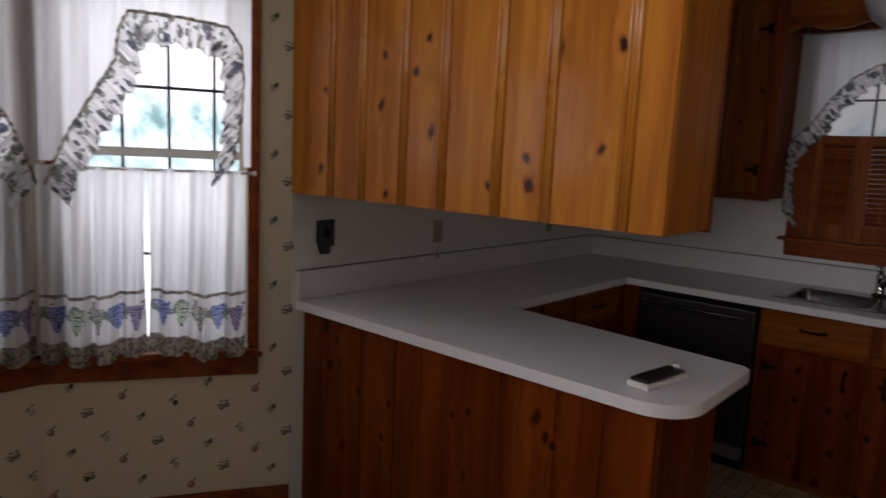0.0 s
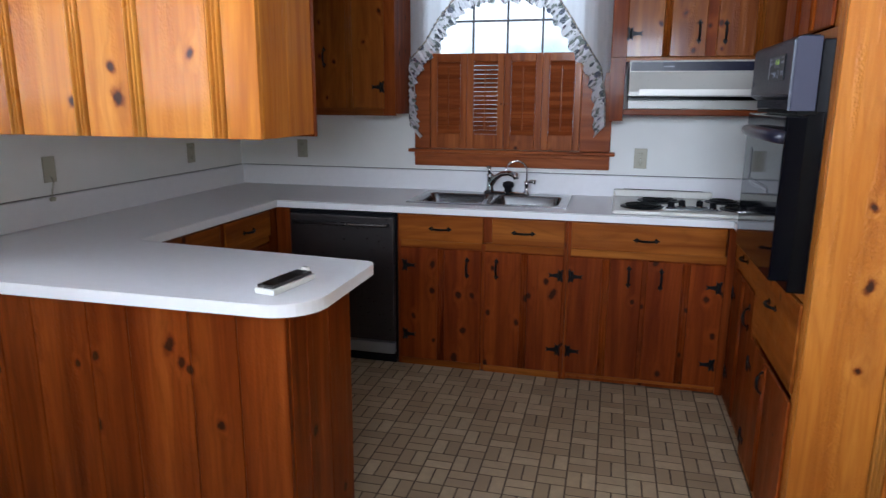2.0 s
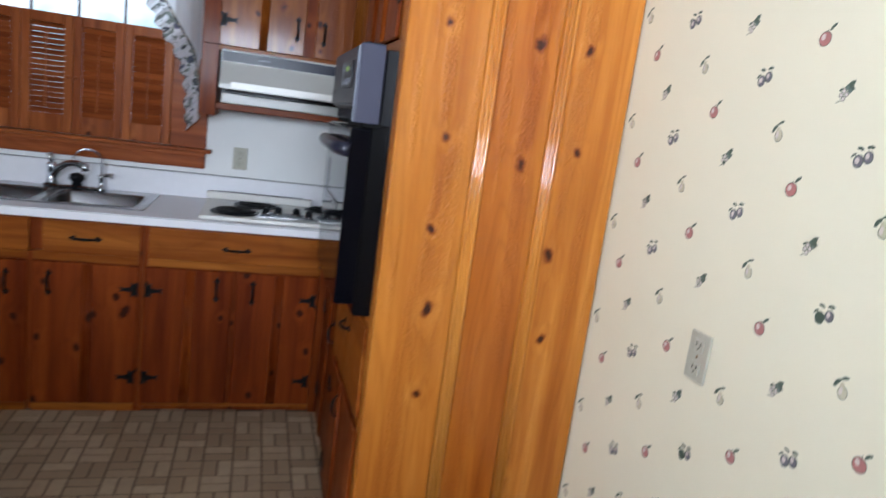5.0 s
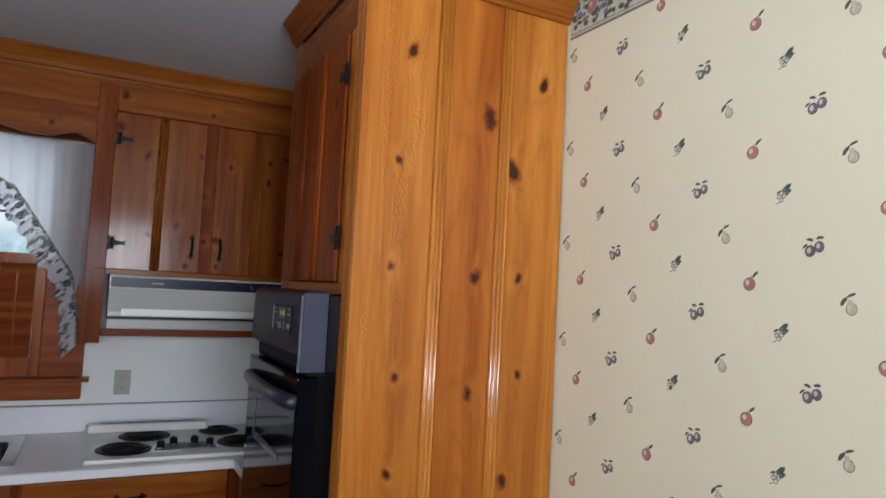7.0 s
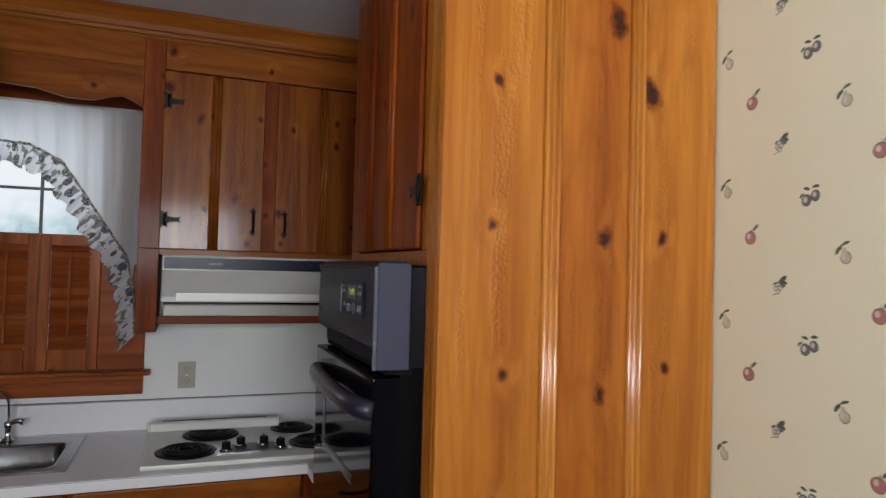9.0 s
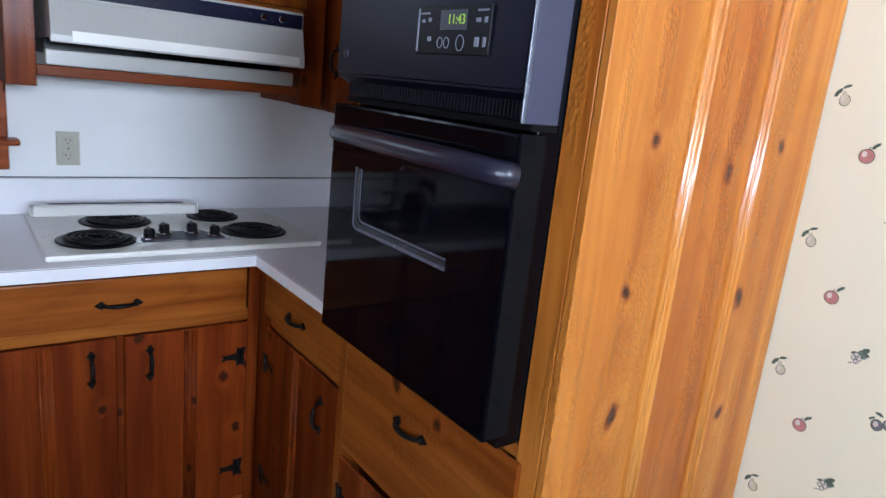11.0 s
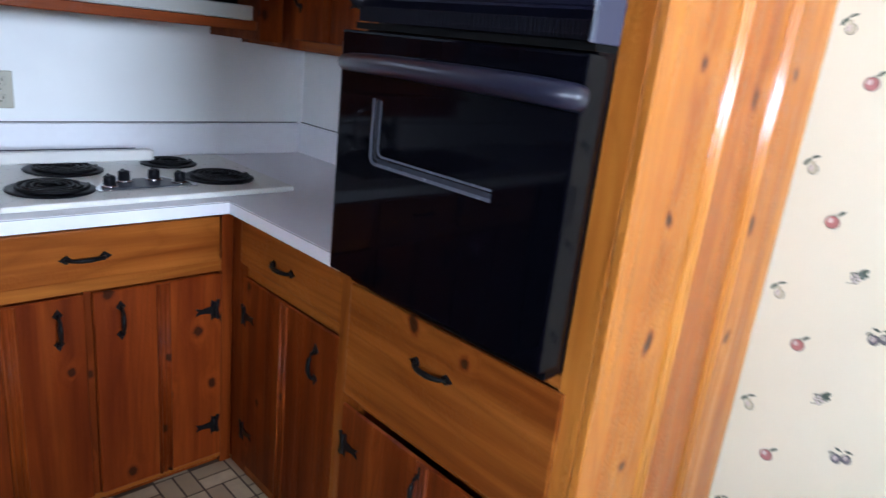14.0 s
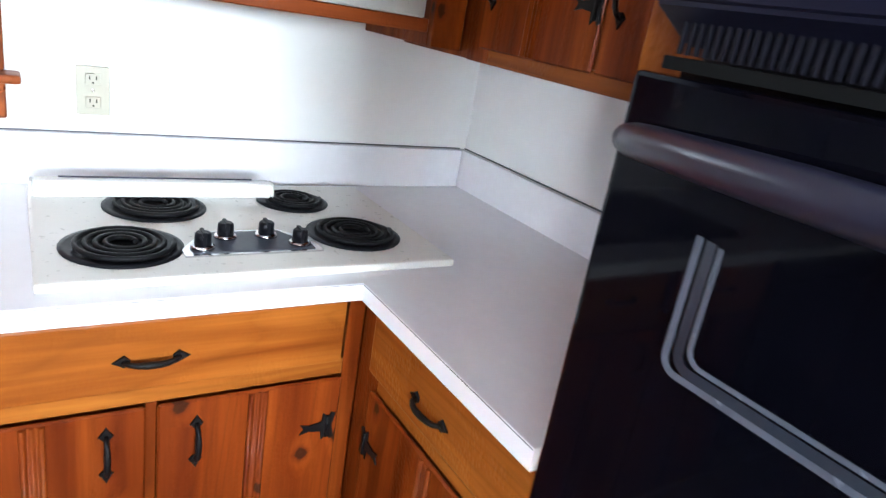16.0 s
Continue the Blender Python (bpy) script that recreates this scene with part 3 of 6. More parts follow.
def sash(name, m, s0, s1, z0, z1, cols, rows, mid, back=0.07):
    """A window in its opening: frame, meeting rail, thin bars and panes."""
    win = new(name)
    tagged(win, kind="structure")
    bm = bmesh.new()
    f = 0.035
    for d in ((s0, s0 + f, z0, z1), (s1 - f, s1, z0, z1), (s0 + f, s1 - f, z1 - f, z1), (s0 + f, s1 - f, z0, z0 + f), (s0 + f, s1 - f, mid - 0.018, mid + 0.018)):
        box(bm, d[0], d[1], -back - 0.03, -back, d[2], d[3], 0.002, turn=m)
    ob = part("window_frame", bm, WHITE_ENAMEL, win)
    places = [s0 + f + (s1 - s0 - 2 * f) * i / cols for i in range(1, cols)] if isinstance(cols, int) else cols
    for s in places:
        bm = bmesh.new()
        box(bm, s - 0.006, s + 0.006, -back - 0.012, -back + 0.004, z0 + f, mid - 0.018, turn=m)
        box(bm, s - 0.006, s + 0.006, -back - 0.012, -back + 0.004, mid + 0.018, z1 - f, turn=m)
        part("muntin", bm, MUNTIN, win)
    for z in rows:
        bm = bmesh.new()
        box(bm, s0 + f, s1 - f, -back - 0.011, -back + 0.005, z - 0.006, z + 0.006, turn=m)
        part("muntin", bm, MUNTIN, win)
    return win


# outside: a bright overcast garden beyond the windows
def garden(name, strength):
    m, n, l, b = material(name)
    v = position(n, l, (1, 1, 1))
    sep = n.new("ShaderNodeSeparateXYZ")
    l.new(v, sep.inputs[0])
    f = noise_tex(n, l, v, 3.2, 7, 0.72)
    leaf = ramp(n, l, f, [(0.40, (0.85, 0.92, 1.0)), (0.52, (0.48, 0.68, 0.74)), (0.62, (0.22, 0.38, 0.40)), (0.75, (0.10, 0.18, 0.18))])
    band = ramp(n, l, math_node(n, l, "MULTIPLY_ADD", sep.outputs["Z"], 0.5, -0.25), [(0.20, 0.0), (0.36, 1.0), (0.62, 1.0), (0.78, 0.0)])
    col = mix_color(n, l, band, (0.92, 0.96, 1.0), leaf)
    e = n.new("ShaderNodeEmission")
    l.new(col, e.inputs[0])
    e.inputs[1].default_value = strength
    l.new(e.outputs[0], n["Material Output"].inputs[0])
    return m


bm = bmesh.new()
slab(bm, [(-0.5, -0.3), (4.2, -0.3), (4.2, 3.6), (-0.5, 3.6)], "y", 1.5, 1.52)
part("backdrop", bm, garden("garden_north", 1.7), kind="structure")
bm = bmesh.new()
slab(bm, [(-6.2, -0.3), (0.2, -0.3), (0.2, 3.6), (-6.2, 3.6)], "x", -2.22, -2.2)
part("backdrop", bm, garden("garden_west", 9.0), kind="structure")

# bay window and its trim
trim_frame("trim", M1, HOLE[0], HOLE[1], HOLE[2], HOLE[3], 0.045, PINE_RED)
sash("window_1", M1, HOLE[0], HOLE[1], HOLE[2], HOLE[3], (0.302, 0.470, 0.638), (1.75, 1.1), 1.50)
trim_frame("trim", M2, 0.14, 1.06, 0.72, 2.14, 0.07, PINE_RED)
for m, a, b in ((M1, HOLE[1] + 0.0455, 0.945), (M2, -0.02, 0.0695)):
    bm = bmesh.new()
    box(bm, a, b, 0.001, 0.052, 0.692, 0.72, 0.004, turn=m)
    box(bm, a, b, 0.001, 0.022, 0.61, 0.692, 0.003, turn=m)
    part("trim", bm, PINE_RED, kind="structure")
sash("window_2", M2, 0.14, 1.06, 0.72, 2.14, 5, (1.75, 1.1), 1.50)
trim_frame("trim", M3, 0.15, 0.78, 0.72, 2.14, 0.07, PINE_RED)
sash("window_3", M3, 0.15, 0.78, 0.72, 2.14, 4, (1.75, 1.1), 1.50)
for m, length in ((M1, BAY_LEN), (M2, 1.20), (M3, 0.93)):
    bm = bmesh.new()
    box(bm, 0.0, length, 0.001, 0.018, 0.0, 0.10, 0.004, turn=m)
    part("baseboard", bm, PINE_RED, kind="structure")
structure("baseboard", [(EAST - 0.018, EAST - 0.001, SOUTH, -1.945, 0, 0.10)], PINE_RED, 0.003)

# sink window: casing, sill and apron, bars
MN = Matrix.Identity(4)
MN.col[0], MN.col[1], MN.col[3] = (1, 0, 0, 0), (0, -1, 0, 0), (0, NORTH, 0, 1)
bm = bmesh.new()
for d in ((1.235, 1.335), (2.245, 2.425)):
    box(bm, d[0], d[1], NORTH - 0.028, NORTH - 0.001, 1.17, 2.30, 0.004)
box(bm, 1.235, 2.425, NORTH - 0.030, NORTH - 0.001, 2.26, 2.36, 0.004)
box(bm, 1.205, 2.455, NORTH - 0.080, NORTH - 0.001, 1.150, 1.170, 0.007)
box(bm, 1.235, 2.425, NORTH - 0.030, NORTH - 0.001, 1.065, 1.150, 0.004)
box(bm, 1.235, 2.425, NORTH - 0.040, NORTH - 0.030, 1.125, 1.150, 0.004)
part("trim", bm, PINE_RED, kind="structure")
# sash for the assumed south window, out of view
MS = Matrix.Identity(4)
MS.col[3] = (0, SOUTH, 0, 1)
sash("assumed_window", MS, 1.7, 3.2, 0.9, 2.25, 6, (1.90, 1.24), 1.575)
sash("window_4", MN, 1.335, 2.245, 1.16, 2.26, 4, (1.93, 1.45), 1.70)


# ---- iron fittings ----
def pull(name, parent, at, across, out, size=0.105):
    """A wrought pull: two pointed plates and a bowed grip. across: the way it lies; out: away from the face."""
    a, o = Vector(across), Vector(out)
    c = Vector(at)
    bm = bmesh.new()
    side = a.cross(o)
    for s in (-1, 1):
        tip = c + a * (s * size * 0.5)
        ring = [(0.0, -0.004), (0.010, -0.0135), (0.022, -0.005), (0.030, 0.0), (0.022, 0.005), (0.010, 0.0135), (0.0, 0.004)]
        lo = [bm.verts.new(tip + a * (s * (u - 0.012)) + side * v + o * 0.0006) for u, v in ring]
        hi = [bm.verts.new(tip + a * (s * (u - 0.012)) + side * v * 0.8 + o * 0.004) for u, v in ring]
        bm.faces.new(lo)
        bm.faces.new(list(reversed(hi)))
        for i in range(7):
            bm.faces.new((lo[i], hi[i], hi[(i + 1) % 7], lo[(i + 1) % 7]))
    pts = [c + a * (size * 0.5 * k) + o * (0.004 + 0.020 * (1 - k * k) ** 0.6) for k in (-1, -0.8, -0.5, -0.2, 0.2, 0.5, 0.8, 1)]
    tube(bm, pts, [0.004, 0.005, 0.0058, 0.0065, 0.0065, 0.0058, 0.005, 0.004], 6)
    return part(name, bm, IRON, parent, "black wrought-iron pull")


def hinge(parent, at, toward, out, up=(0, 0, 1)):
    """A cock's-head hinge: an upright butterfly leaf on the frame and a pointed arm on the door."""
    c, a, o, w = Vector(at), Vector(toward), Vector(out), Vector(up)
    bm = bmesh.new()
    shapes = [[(-0.018, -0.030), (-0.008, -0.034), (-0.004, -0.016), (-0.002, 0.0), (-0.004, 0.016), (-0.008, 0.034), (-0.018, 0.030), (-0.012, 0.0)],
              [(0.002, -0.026), (0.010, -0.034), (0.012, -0.012), (0.040, -0.007), (0.060, -0.012), (0.052, 0.0), (0.060, 0.012), (0.040, 0.007), (0.012, 0.012), (0.010, 0.034), (0.002, 0.026)]]
    for sh in shapes:
        lo = [bm.verts.new(c + a * u + w * v + o * 0.0006) for u, v in sh]
        hi = [bm.verts.new(c + a * u + w * v + o * 0.0035) for u, v in sh]
        bm.faces.new(lo)
        bm.faces.new(list(reversed(hi)))
        k = len(sh)
        for i in range(k):
            bm.faces.new((lo[i], hi[i], hi[(i + 1) % k], lo[(i + 1) % k]))
    tube(bm, [c + w * -0.026 + o * 0.004, c + w * 0.026 + o * 0.004], 0.0045, 6)
    return part("hinge", bm, IRON, parent, "black wrought-iron hinge")


def on_face(face, u0, u1, d0, d1, z0, z1):
    """Box limits for a piece on a cabinet face. face: (axis, place, outward sign); u runs along the face, d is how far it stands out."""
    axis, p, sgn = face
    a, b = sorted((p + sgn * d0, p + sgn * d1))
    return (u0, u1, a, b, z0, z1) if axis == "y" else (a, b, u0, u1, z0, z1)


def out_vec(face):
    return Vector((0, face[2], 0)) if face[0] == "y" else Vector((face[2], 0, 0))


def along_vec(face):
    return Vector((1, 0, 0)) if face[0] == "y" else Vector((0, 1, 0))


def at_face(face, u, d, z):
    return Vector((u, face[1] + face[2] * d, z)) if face[0] == "y" else Vector((face[1] + face[2] * d, u, z))


BEAD = [(-0.0200, 0.0), (-0.0195, 0.0035), (-0.0175, 0.0068), (-0.0145, 0.0080), (-0.0115, 0.0068), (-0.0095, 0.0035), (-0.0085, 0.0010), (-0.0045, 0.0012),
        (-0.0030, 0.0042), (0.0, 0.0055), (0.0030, 0.0042), (0.0045, 0.0012), (0.0085, 0.0010), (0.0095, 0.0035), (0.0115, 0.0068), (0.0145, 0.0080),
        (0.0175, 0.0068), (0.0195, 0.0035), (0.0200, 0.0)]


SUNK = [(-0.0203, -0.014), (-0.0203, -0.0035)] + [(u * 0.93, d - 0.0040 if d < 0.002 else d - 0.0008) for u, d in BEAD[1:-1]] + [(0.0203, -0.0035), (0.0203, -0.014)]


def bead_strip(parent, face, u, d, z0, z1, mat, BEAD=BEAD):
    """An upright moulding of two rounded beads with a fillet between, as one piece."""
    bm = bmesh.new()
    lo = [bm.verts.new(at_face(face, u + a, d + b, z0)) for a, b in BEAD]
    hi = [bm.verts.new(at_face(face, u + a, d + b, z1)) for a, b in BEAD]
    k = len(BEAD)
    bm.faces.new(lo)
    bm.faces.new(list(reversed(hi)))
    for i in range(k):
        bm.faces.new((lo[i], hi[i], hi[(i + 1) % k], lo[(i + 1) % k])).smooth = i < k - 1
    return part("beaded_strip", bm, mat, parent)


def plank_door(parent, face, u0, u1, z0, z1, mat, handle=None, hinges=None, cuts=(0.51,), lip=0.012):
    """A door of upright boards parted by beaded strips, with its pull and hinges."""
    door = boxpart("door", on_face(face, u0, u1, 0.001, lip, z0, z1), mat, parent, "", 0.004)
    w = u1 - u0
    for cut in cuts:
        u = u0 + w * cut
        bead_strip(door, face, u, lip + 0.0003, z0 + 0.004, z1 - 0.004, mat)
    if handle:
        pull("handle", door, at_face(face, handle[0], lip + 0.0005, handle[1]), (0, 0, 1), out_vec(face), 0.085)
    for u, sgn, z in hinges or ():
        hinge(door, at_face(face, u, lip + 0.0005, z), along_vec(face) * sgn, out_vec(face))
    return door


def drawer(parent, face, u0, u1, z0, z1, mat, hu=None, hz=None, lip=0.012):
    d = boxpart("drawer_front", on_face(face, u0, u1, 0.001, lip, z0, z1), mat, parent, "", 0.005)
    pull("handle", d, at_face(face, hu if hu is not None else (u0 + u1) / 2, lip + 0.0005, hz or (z0 + z1) / 2), along_vec(face), out_vec(face), 0.095)
    return d


def plain_box_part(name, dims, mat, parent):
    return boxpart(name, dims, mat, parent, "", 0.0015)


# ---- base cabinets along the sink wall ----
fn = ("y", FACE, -1)
cab = thing("base_cabinet", (1.79, -0.3, 0), "amber knotty pine base cabinet with plank doors, under the sink", "cabinet", "base cabinets")
bm = bmesh.new()
for d in ((1.326, 1.344, FACE + 0.020, NORTH - 0.020, 0.0, 0.871), (2.225, 2.243, FACE + 0.020, NORTH - 0.020, 0.0, 0.871), (1.3442, 2.2248, FACE + 0.020, FACE + 0.032, 0.0, 0.871),
          (1.3442, 2.2248, NORTH - 0.032, NORTH - 0.020, 0.0, 0.871), (1.3442, 2.2248, FACE + 0.0322, NORTH - 0.0322, 0.02, 0.04)):
    box(bm, *d)
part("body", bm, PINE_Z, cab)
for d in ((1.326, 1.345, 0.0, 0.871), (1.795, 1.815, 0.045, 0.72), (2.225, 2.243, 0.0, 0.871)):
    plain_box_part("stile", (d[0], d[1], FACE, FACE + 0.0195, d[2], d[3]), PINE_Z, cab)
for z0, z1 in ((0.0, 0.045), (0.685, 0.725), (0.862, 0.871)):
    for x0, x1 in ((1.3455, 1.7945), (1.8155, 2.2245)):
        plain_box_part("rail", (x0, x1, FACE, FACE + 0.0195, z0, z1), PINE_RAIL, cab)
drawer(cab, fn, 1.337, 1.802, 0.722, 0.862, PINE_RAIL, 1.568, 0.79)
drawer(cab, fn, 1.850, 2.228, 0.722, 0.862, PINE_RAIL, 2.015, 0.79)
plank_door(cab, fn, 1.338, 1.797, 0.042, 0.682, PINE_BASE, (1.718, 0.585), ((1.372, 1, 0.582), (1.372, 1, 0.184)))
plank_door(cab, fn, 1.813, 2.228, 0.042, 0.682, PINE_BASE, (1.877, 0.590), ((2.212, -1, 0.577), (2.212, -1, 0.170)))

cab = thing("base_cabinet", (2.64, -0.3, 0), "amber knotty pine base cabinet with wide drawer, under the cooktop", "cabinet", "base cabinets")
plain_box_part("body", (2.2445, 3.07, FACE + 0.02, NORTH - 0.02, 0.0, COUNTER - THICK - 0.001), PINE_Z, cab)
for d in ((2.2445, 2.262, 0.0, 0.871), (2.622, 2.642, 0.045, 0.685), (3.012, 3.05, 0.0, 0.871)):
    plain_box_part("stile", (d[0], d[1], FACE, FACE + 0.0195, d[2], d[3]), PINE_Z, cab)
for z0, z1 in ((0.025, 0.045), (0.685, 0.725), (0.862, 0.871)):
    plain_box_part("rail", (2.2625, 3.0115, FACE, FACE + 0.0195, z0, z1), PINE_RAIL, cab)
drawer(cab, fn, 2.262, 3.002, 0.722, 0.862, PINE_RAIL, 2.63, 0.785)
plank_door(cab, fn, 2.254, 2.622, 0.045, 0.682, PINE_BASE, (2.555, 0.595), ((2.270, 1, 0.577), (2.270, 1, 0.170)))
plank_door(cab, fn, 2.642, 3.010, 0.045, 0.682, PINE_BASE, (2.712, 0.590), ((2.984, -1, 0.567), (2.984, -1, 0.165)))

# dishwasher
dw = thing("dishwasher", (0.99, -0.3, 0), "dark stainless steel dishwasher with a bar handle, under the counter", "dishwasher")
boxpart("body", (0.69, 1.322, FACE + 0.002, 0.0, 0.02, 0.868), PLASTIC_BLACK, dw)
boxpart("door", (0.700, 1.312, FACE - 0.030, FACE, 0.135, 0.842), DARK_STEEL, dw, "", 0.006)
boxpart("control_strip", (0.700, 1.312, FACE - 0.028, FACE, 0.845, 0.866), PLASTIC_BLACK, dw, "black control strip", 0.003)
bm = bmesh.new()
tube(bm, [(0.73, FACE - 0.028, 0.80), (0.735, FACE - 0.058, 0.80), (1.275, FACE - 0.058, 0.80), (1.28, FACE - 0.028, 0.80)], 0.011, 10)
part("handle", bm, DARK_STEEL, dw, "steel bar handle")
boxpart("kick_plate", (0.700, 1.312, FACE - 0.040, FACE, 0.062, 0.128), PALE_STEEL, dw, "pale steel kick plate", 0.006)
boxpart("toe_panel", (0.700, 1.312, FACE - 0.004, FACE + 0.05, 0.0, 0.058), PLASTIC_BLACK, dw, "black toe panel")

# ---- west run and corner ----
fw = ("x", 0.600, 1)
cab = thing("base_cabinet", (0.3, -1.2, 0), "amber knotty pine base cabinet with drawers, beside the dishwasher", "cabinet", "base cabinets")
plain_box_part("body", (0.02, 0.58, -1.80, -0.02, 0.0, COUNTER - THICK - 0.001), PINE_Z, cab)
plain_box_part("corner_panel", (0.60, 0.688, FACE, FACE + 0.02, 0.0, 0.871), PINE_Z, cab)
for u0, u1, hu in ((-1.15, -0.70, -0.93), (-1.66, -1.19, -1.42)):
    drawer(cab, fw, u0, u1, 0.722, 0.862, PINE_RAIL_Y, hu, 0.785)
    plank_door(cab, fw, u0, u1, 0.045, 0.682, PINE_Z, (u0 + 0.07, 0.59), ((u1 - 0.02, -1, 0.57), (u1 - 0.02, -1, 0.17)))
for u0, u1 in ((-1.80, -1.66), (-1.19, -1.15), (-0.70, -0.625)):
    plain_box_part("stile", (0.5805, 0.600, u0, u1, 0.0, 0.871), PINE_Z, cab)
for z0, z1 in ((0.0, 0.045), (0.685, 0.725), (0.862, 0.871)):
    for u0, u1 in ((-1.6595, -1.1905), (-1.1495, -0.7005)):
        plain_box_part("rail", (0.5805, 0.600, u0, u1, z0, z1), PINE_RAIL_Y, cab)

# ---- peninsula ----
PX, PS, PN = 1.575, -2.385, -1.915
cab = thing("peninsula_cabinet", (0.8, -2.1, 0), "amber knotty pine peninsula of upright boards, under the worktop", "cabinet")
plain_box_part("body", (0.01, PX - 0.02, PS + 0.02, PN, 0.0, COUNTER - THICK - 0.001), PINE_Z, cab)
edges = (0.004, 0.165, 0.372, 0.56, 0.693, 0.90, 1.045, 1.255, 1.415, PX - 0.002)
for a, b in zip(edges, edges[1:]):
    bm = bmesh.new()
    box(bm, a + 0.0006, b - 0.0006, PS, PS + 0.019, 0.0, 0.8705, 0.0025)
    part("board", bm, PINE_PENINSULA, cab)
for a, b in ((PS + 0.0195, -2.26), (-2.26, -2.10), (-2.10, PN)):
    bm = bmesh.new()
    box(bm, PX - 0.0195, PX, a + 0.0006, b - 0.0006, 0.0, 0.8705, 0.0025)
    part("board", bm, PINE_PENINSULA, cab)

# ---- worktops ----
def round_corner(cx, cy, r, a0, a1, k=7):
    return [(cx + r * math.cos(radians(a0 + (a1 - a0) * i / k)), cy + r * math.sin(radians(a0 + (a1 - a0) * i / k))) for i in range(k + 1)]


top = thing("worktop", (1.0, -1.0, COUNTER - THICK), "white laminate worktop with rounded corners, on the pine cabinets", "countertop")
outline = [(0.001, NORTH - 0.001), (EAST - 0.008, NORTH - 0.001), (EAST - 0.008, -1.195), (3.022, -1.195), (3.022, FRONT), (0.625, FRONT), (0.612, -1.775)]
outline += round_corner(1.66 - 0.05, -1.88 - 0.05 + 0.02, 0.05, 90, 0, 5)
outline += round_corner(1.66 - 0.14, -2.425 + 0.14, 0.14, 0, -90, 9)
outline += [(0.001, -2.425)]
bm = bmesh.new()
hole = [(1.375, -0.485), (2.190, -0.485), (2.190, -0.118), (1.375, -0.118)]
loops = []
for zz in (COUNTER - THICK, COUNTER):
    both = []
    for pts in (outline, hole):
        vs = [bm.verts.new((x, y, zz)) for x, y in pts]
        both.append((vs, [bm.edges.new((vs[i], vs[(i + 1) % len(vs)])) for i in range(len(vs))]))
    loops.append(both)
    bmesh.ops.triangle_fill(bm, edges=both[0][1] + both[1][1], use_beauty=True)
for k in (0, 1):
    a, b = loops[0][k][0], loops[1][k][0]
    for i in range(len(a)):
        j = (i + 1) % len(a)
        bm.faces.new((a[i], b[i], b[j], a[j]))
part("slab", bm, LAMINATE, top)
boxpart("upstand", (0.021, EAST - 0.03, NORTH - 0.020, NORTH - 0.001, COUNTER + 0.0006, 1.034), LAMINATE, top, "white laminate upstand", 0.002)
boxpart("upstand", (0.001, 0.020, -2.425, NORTH - 0.001, COUNTER + 0.0006, 1.034), LAMINATE, top, "white laminate upstand", 0.002)
boxpart("upstand", (EAST - 0.028, EAST - 0.008, -1.195, NORTH - 0.001, COUNTER + 0.0006, 1.034), LAMINATE, top, "white laminate upstand", 0.002)
for d in ((0.626, 3.0212, FRONT - 0.0008, FRONT + 0.001, 0.9065, 0.9078), (3.0212, 3.0230, -1.1925, FRONT - 0.001, 0.9065, 0.9078)):
    boxpart("edge_seam", d, SEAM, top, "thin dark line along the laminate edge", 0)
boxpart("seam", (0.021, EAST - 0.03, NORTH - 0.004, NORTH - 0.001, 1.0342, 1.038), SEAM, top, "dark caulk line", 0)
boxpart("seam", (0.001, 0.004, -2.425, NORTH - 0.005, 1.0342, 1.038), SEAM, top, "dark caulk line", 0)
boxpart("seam", (EAST - 0.012, EAST - 0.008, -1.195, NORTH - 0.005, 1.0342, 1.038), SEAM, top, "dark caulk line", 0)

# ---- sink and tap ----
sink = thing("sink", (1.78, -0.26, COUNTER), "stainless steel double-bowl sink set in the white worktop", "sink")
bm = bmesh.new()
z = COUNTER + 0.0012
xs = [1.345, 1.385, 1.762, 1.802, 2.180, 2.222]
ys = [-0.515, -0.478, -0.125, -0.015]
for i in range(5):
    for j in range(3):
        if j == 1 and i in (1, 3):
            continue
        box(bm, xs[i], xs[i + 1], ys[j], ys[j + 1], z, z + 0.006, 0.0)
part("rim", bm, STEEL, sink)
for i in (1, 3):
    bm = bmesh.new()
    x0, x1, y0, y1 = xs[i], xs[i + 1], ys[1], ys[2]
    def ring(inset, zz, r):
        pts = []
        for cx, cy, a in ((x1 - inset - r, y1 - inset - r, 0), (x0 + inset + r, y1 - inset - r, 90), (x0 + inset + r, y0 + inset + r, 180), (x1 - inset - r, y0 + inset + r, 270)):
            for k in range(5):
                t = radians(a + 90 * k / 4)
                pts.append(bm.verts.new((cx + r * math.cos(t), cy + r * math.sin(t), zz)))
        return pts
    rings = [ring(-0.004, z + 0.007, 0.035), ring(0.004, z + 0.0065, 0.04), ring(0.010, z - 0.002, 0.04), ring(0.020, z - 0.090, 0.045), ring(0.026, z - 0.138, 0.05), ring(0.034, z - 0.152, 0.05), ring(0.050, z - 0.156, 0.05)]
    for p, q in zip(rings, rings[1:]):
        for k in range(20):
            f = bm.faces.new((p[k], p[(k + 1) % 20], q[(k + 1) % 20], q[k]))
            f.smooth = True
    bm.faces.new(rings[-1])
    bowl = part("bowl", bm, STEEL, sink)
    bm = bmesh.new()
    lathe(bm, [(0.045, 0.0), (0.045, 0.003), (0.034, 0.0035), (0.030, 0.001)], ((x0 + x1) / 2, (y0 + y1) / 2, z - 0.1555))
    part("drain", bm, CHROME, bowl, "chrome drain")
tap = thing("tap", (1.79, -0.05, COUNTER), "chrome mixer tap with curved spout and sprayer behind the sink", "tap")
bm = bmesh.new()
box(bm, 1.70, 1.94, -0.075, -0.035, z + 0.0065, z + 0.022, 0.007)
part("base", bm, CHROME, tap)
